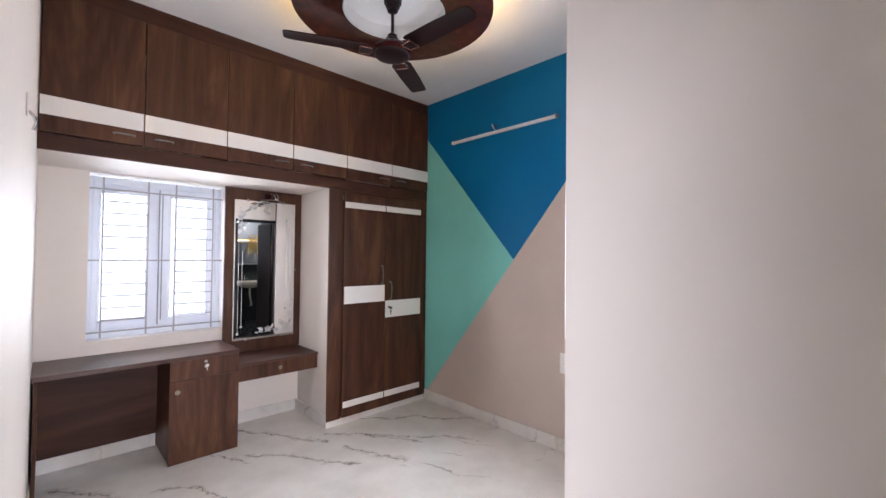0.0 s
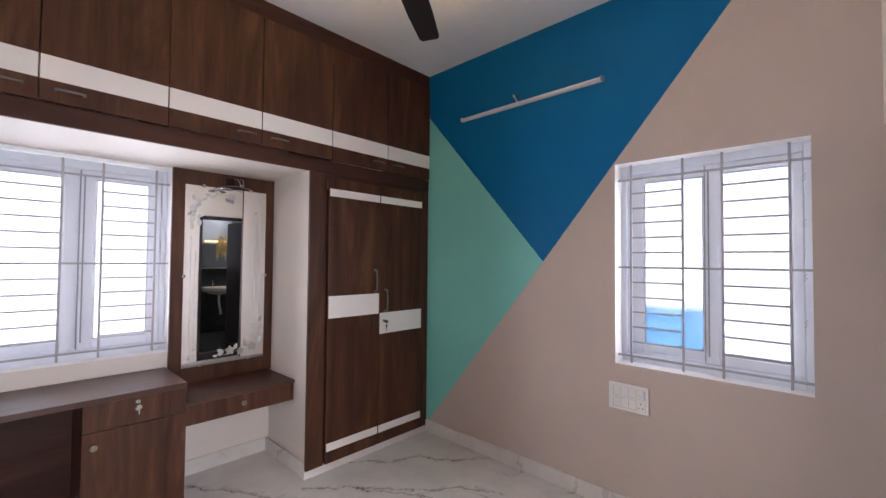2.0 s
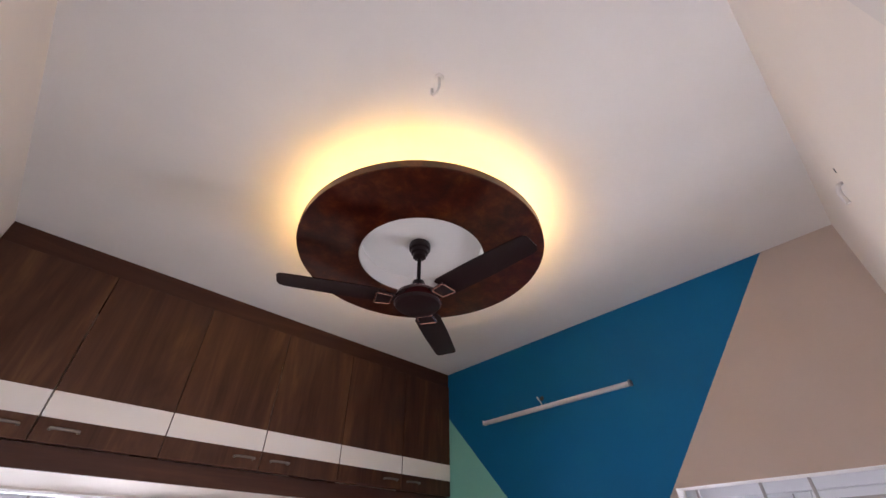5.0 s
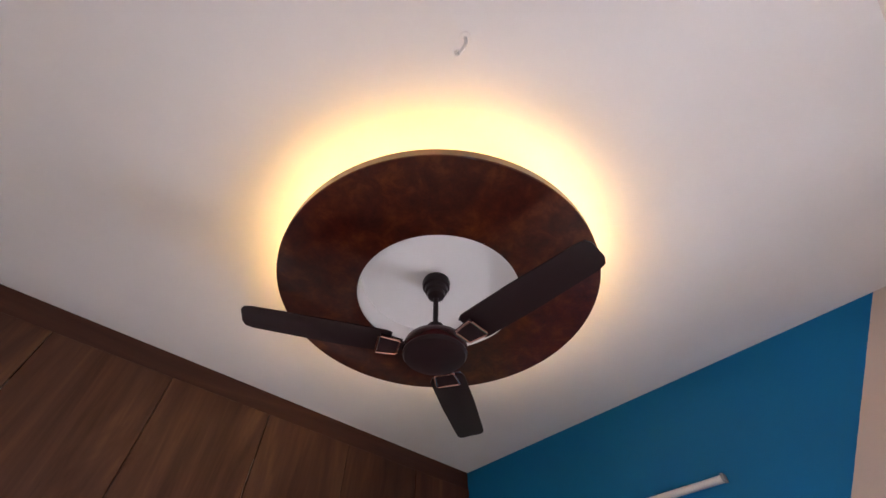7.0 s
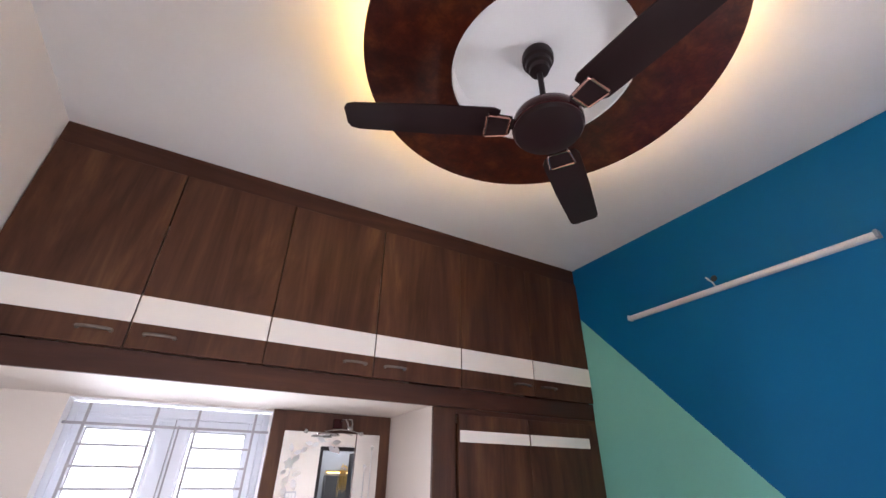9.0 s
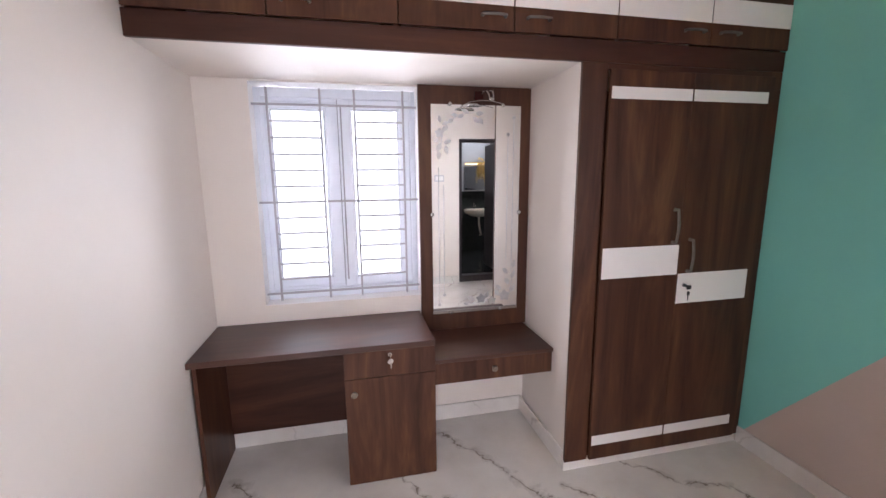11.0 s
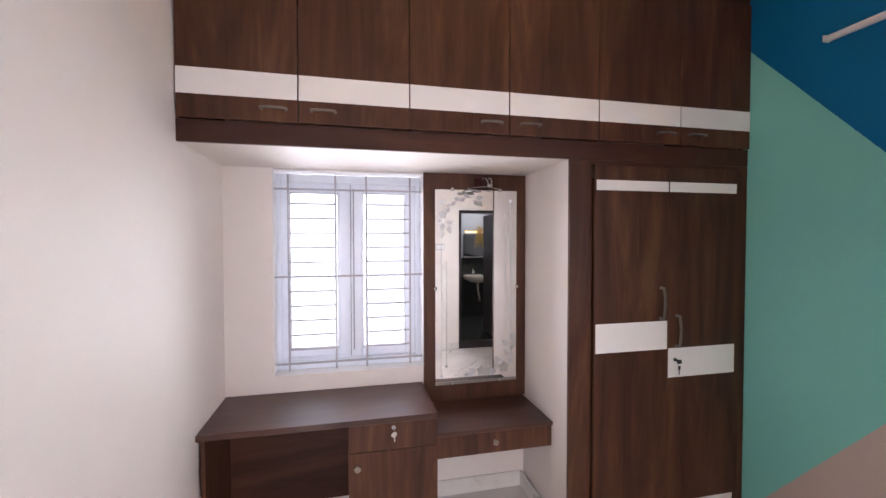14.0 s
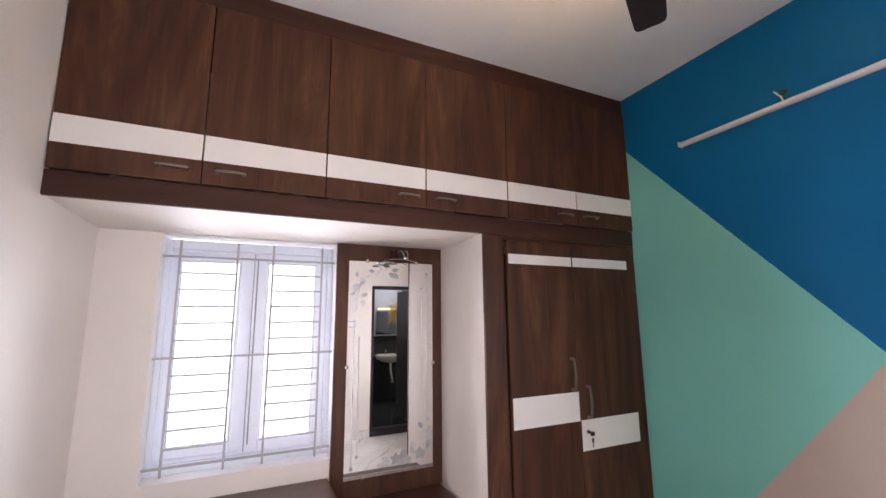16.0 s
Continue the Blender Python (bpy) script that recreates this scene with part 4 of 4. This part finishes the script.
sb = thing("socket_board", (EAST, 1.80, 0.588), "white modular switch and socket plate under the window", "socket plate")
part("plate", cube(EAST - 0.010, EAST - 0.0003, 1.690, 1.911, 0.590, 0.742, 0.003, 2), PLATE, sb)
for z0, z1 in ((0.672, 0.724), (0.606, 0.662)):
    part("module_frame", cube(EAST - 0.0108, EAST - 0.0098, 1.706, 1.884, z0, z1, 0.0003), GREY_PLATE, sb, "thin grey line round the switch modules")
for r, (z0, z1) in enumerate(((0.674, 0.722), (0.610, 0.658))):
    for k in range(4):
        y1 = 1.880 - 0.042 * k
        if k == 3 and r == 1:
            continue
        part("rocker", cube(EAST - 0.0125, EAST - 0.0095, y1 - 0.038, y1, z0, z1, 0.001), PLATE, sb)
sock = part("socket", cube(EAST - 0.0125, EAST - 0.0095, 1.708, 1.754, 0.608, 0.660, 0.001), PLATE, sb, "white three-pin socket")
for y, z, r in ((1.731, 0.648, 0.0042), (1.720, 0.624, 0.0036), (1.742, 0.624, 0.0036)):
    part("pin_hole", lathe(bmesh.new(), [(r, 0.0), (r, -0.0006)], (EAST - 0.0125, y, z), 10, "x"), SLOT, sock)
part("dimmer", lathe(bmesh.new(), [(0.015, 0.0), (0.014, -0.006), (0.011, -0.008), (0.002, -0.008)], (EAST - 0.0095, 1.731, 0.698), 20, "x"), PLATE, sb, "round fan regulator", True)

ss = thing("switch_plate", (2.00, SOUTH, 1.41), "white switch plate beside the bathroom doorway", "switch plate")
part("plate", cube(1.855, 1.988, SOUTH + 0.0003, SOUTH + 0.022, 1.452, 1.542, 0.004, 2), GREY_PLATE, ss, "grey bezel")
for k in range(3):
    x0 = 1.869 + 0.036 * k
    part("rocker", cube(x0, x0 + 0.033, SOUTH + 0.021, SOUTH + 0.0255, 1.470, 1.524, 0.0015), PLATE, ss)

HX, HY = 0.984, 1.534
hook = thing("ceiling_hook", (HX, HY, TOP), "white painted steel hook in the ceiling", "hook")
part("base", lathe(bmesh.new(), [(0.016, TOP), (0.015, TOP - 0.003), (0.006, TOP - 0.005)], (HX, HY, 0), 18), CEIL, hook)
bm = bmesh.new()
tube(bm, [(HX, HY, TOP - 0.002), (HX, HY, TOP - 0.025)] + [(HX, HY + 0.018 - 0.018 * math.cos(a), TOP - 0.050 - 0.024 * math.sin(a)) for a in [math.pi * k / 10 for k in range(11)]] + [(HX, HY + 0.036, TOP - 0.028)], 0.0052)
part("bend", bm, CEIL, hook, "", True)

outlet = thing("wall_outlet", (0.0, 1.80, 1.82), "small white outlet box on the wall with a bright wire clip", "outlet")
part("box", cube(0.0003, 0.005, 1.776, 1.812, 1.826, 1.880, 0.002, 2), CREAM, outlet)
bm = bmesh.new()
tube(bm, [(0.006, 1.790, 1.836), (0.016, 1.796, 1.824), (0.020, 1.802, 1.810), (0.014, 1.808, 1.792)], 0.0032, 6)
tube(bm, [(0.006, 1.804, 1.836), (0.016, 1.812, 1.828), (0.022, 1.818, 1.824)], 0.0032, 6)
part("wire", bm, CHROME, outlet, "bare bright wire ends", True)
stub = thing("cable_stub", (1.975, SOUTH, 2.60), "short white cable end hanging out of the wall", "cable")
bm = bmesh.new()
tube(bm, [(1.962, SOUTH - 0.004, 2.655), (1.966, SOUTH + 0.012, 2.652), (1.972, SOUTH + 0.020, 2.635), (1.976, SOUTH + 0.020, 2.612), (1.980, SOUTH + 0.018, 2.590)], 0.0065, 8)
part("cable", bm, PLATE, stub, "", True)
part("wire_hole", lathe(bmesh.new(), [(0.010, 0.0), (0.009, 0.001), (0.002, 0.001)], (1.926, SOUTH, 2.680), 12, "y"), SLOT, stub, "dark wire hole")

# ---- bathroom seen in the mirror ----
BS, BE, BF = -1.35, 3.36, 0.06
setting("bath_floor", slab([1.02, BE], [BS, SOUTH - 0.15], [0.0005, BF]), BATH_DARK, "dark tiled bathroom floor", "floor")
setting("wall_bath_south", slab([1.02, BE + 0.1], [BS - 0.1, BS], [0.0, 1.02, 1.25, TOP]), BATH_WALL, "grey tiled bathroom wall", "wall")
# the high opening is unseen, added to let light into the bathroom
setting("wall_bath_east", slab([BE, BE + 0.1], [BS, -0.95, -0.25, 0.62], [0.0, 2.1, 2.75, TOP], lambda i, j, k: j == 1 and k == 1), BATH_WALL, "grey tiled bathroom wall", "wall")
setting("wall_bath_north", slab([EAST, BE], [0.52, 0.6195], [0.0, TOP]), BATH_WALL, "grey tiled bathroom wall", "wall")
setting("trim_bath_dado", slab([1.03, BE - 0.002], [BS, BS + 0.012], [BF, 1.22]), BATH_DARK, "dark tiles on the lower bathroom wall", "tiling")
setting("trim_bath_dado_side", slab([BE - 0.012, BE], [BS + 0.012, 0.52], [BF, 1.22]), BATH_DARK, "dark tiles on the lower bathroom wall", "tiling")
df = thing("door_1", (2.57, SOUTH - 0.1, 0.0), "dark stained wooden bathroom door, standing open inwards", "door", kind="structure")
bm = bmesh.new()
box(bm, DOOR[0], DOOR[0] + 0.045, SOUTH - 0.149, SOUTH - 0.022, 0.0, DOOR[2] - 0.001, 0.003)
box(bm, DOOR[1] - 0.045, DOOR[1] - 0.001, SOUTH - 0.149, SOUTH - 0.022, 0.0, DOOR[2] - 0.001, 0.003)
box(bm, DOOR[0] + 0.045, DOOR[1] - 0.045, SOUTH - 0.149, SOUTH - 0.022, DOOR[2] - 0.046, DOOR[2] - 0.001, 0.003)
box(bm, DOOR[0] + 0.045, DOOR[1] - 0.045, SOUTH - 0.149, SOUTH - 0.022, 0.0, 0.090, 0.003)
part("door_frame", bm, DARK_DOOR, df)
leaf = part("door_leaf", cube(2.815, 2.848, 0.03, 0.617, 0.098, 1.983, 0.002), DARK_DOOR, df)
bm = bmesh.new()
lathe(bm, [(0.022, 0.0), (0.022, -0.006), (0.009, -0.010), (0.009, -0.045)], (2.815, 0.10, 1.02), 16, "x")
tube(bm, [(2.772, 0.10, 1.02), (2.770, 0.15, 1.02), (2.770, 0.20, 1.015)], 0.008)
part("door_handle", bm, CHROME, leaf, "chrome lever handle", True)

basin = thing("wash_basin", (3.10, BS + 0.2, 0.75), "ivory ceramic wall-hung wash basin with a tap", "wash basin")
bm = lathe(bmesh.new(), [(0.06, 0.745), (0.17, 0.775), (0.245, 0.830), (0.262, 0.882), (0.258, 0.890), (0.225, 0.888), (0.205, 0.860), (0.13, 0.805), (0.03, 0.795)], (0, 0, 0), 40)
bmesh.ops.scale(bm, vec=(1.12, 0.95, 1.0), verts=bm.verts)
bmesh.ops.translate(bm, vec=(3.07, BS + 0.255, 0.0), verts=bm.verts)
part("bowl", bm, CERAMIC, basin, "", True)
part("apron", cube(2.86, 3.30, BS + 0.012, BS + 0.10, 0.79, 0.889, 0.010, 2), CERAMIC, basin)
bm = bmesh.new()
lathe(bm, [(0.022, 0.889), (0.020, 0.900), (0.013, 0.905), (0.013, 0.975), (0.016, 0.990), (0.004, 0.998)], (3.02, BS + 0.065, 0), 16)
tube(bm, [(3.02, BS + 0.065, 0.955), (3.02, BS + 0.12, 0.965), (3.02, BS + 0.17, 0.950)], 0.010)
part("tap", bm, CHROME, basin, "chrome pillar tap", True)
bm = bmesh.new()
tube(bm, [(3.08, BS + 0.215, 0.75), (3.08, BS + 0.215, 0.66), (3.09, BS + 0.20, 0.58), (3.12, BS + 0.17, 0.47), (3.16, BS + 0.10, 0.38), (3.17, BS + 0.013, 0.36)], 0.020, 10)
part("waste_pipe", bm, CERAMIC, basin, "white plastic waste pipe", True)

bmir = thing("bath_mirror", (3.08, BS + 0.02, 1.25), "bathroom wall mirror with a warm lit strip above it", "mirror")
part("glass", cube(2.84, 3.34, BS + 0.0125, BS + 0.018, 1.245, 1.690), MIRROR, bmir)
part("shelf", cube(2.83, 3.35, BS + 0.0125, BS + 0.11, 1.228, 1.242, 0.002), STEEL, bmir, "narrow steel shelf")
bl = thing("bath_lamp", (3.08, BS + 0.03, 1.72), "slim warm strip lamp with gilded leaves over the bathroom mirror", "lamp")
part("back_plate", cube(2.86, 3.34, BS + 0.0005, BS + 0.030, 1.735, 1.765, 0.003), GOLD, bl)
part("tube", lathe(bmesh.new(), [(0.003, 2.87), (0.0045, 2.875), (0.0045, 3.325), (0.003, 3.33)], (0, BS + 0.045, 1.735), 14, "x"), BATH_LED, bl, "lit warm tube")
rng = random.Random(4)
bm = bmesh.new()
for k in range(22):
    x, z = 3.08 + 0.22 * rng.random(), 1.70 + 0.12 * rng.random()
    plate_of(bm, leaf2(x, z, 268 + 6 * rng.random(), 0.20 + 0.22 * rng.random(), 0.007), "y", BS + 0.05 + 0.04 * rng.random(), 0.0015)
    plate_of(bm, leaf2(x - 0.02, z, 40 + 100 * rng.random(), 0.05, 0.012), "y", BS + 0.05 + 0.04 * rng.random(), 0.0015)
part("gilt_leaves", bm, GOLD, bl, "hanging strands of gilded metal leaves")
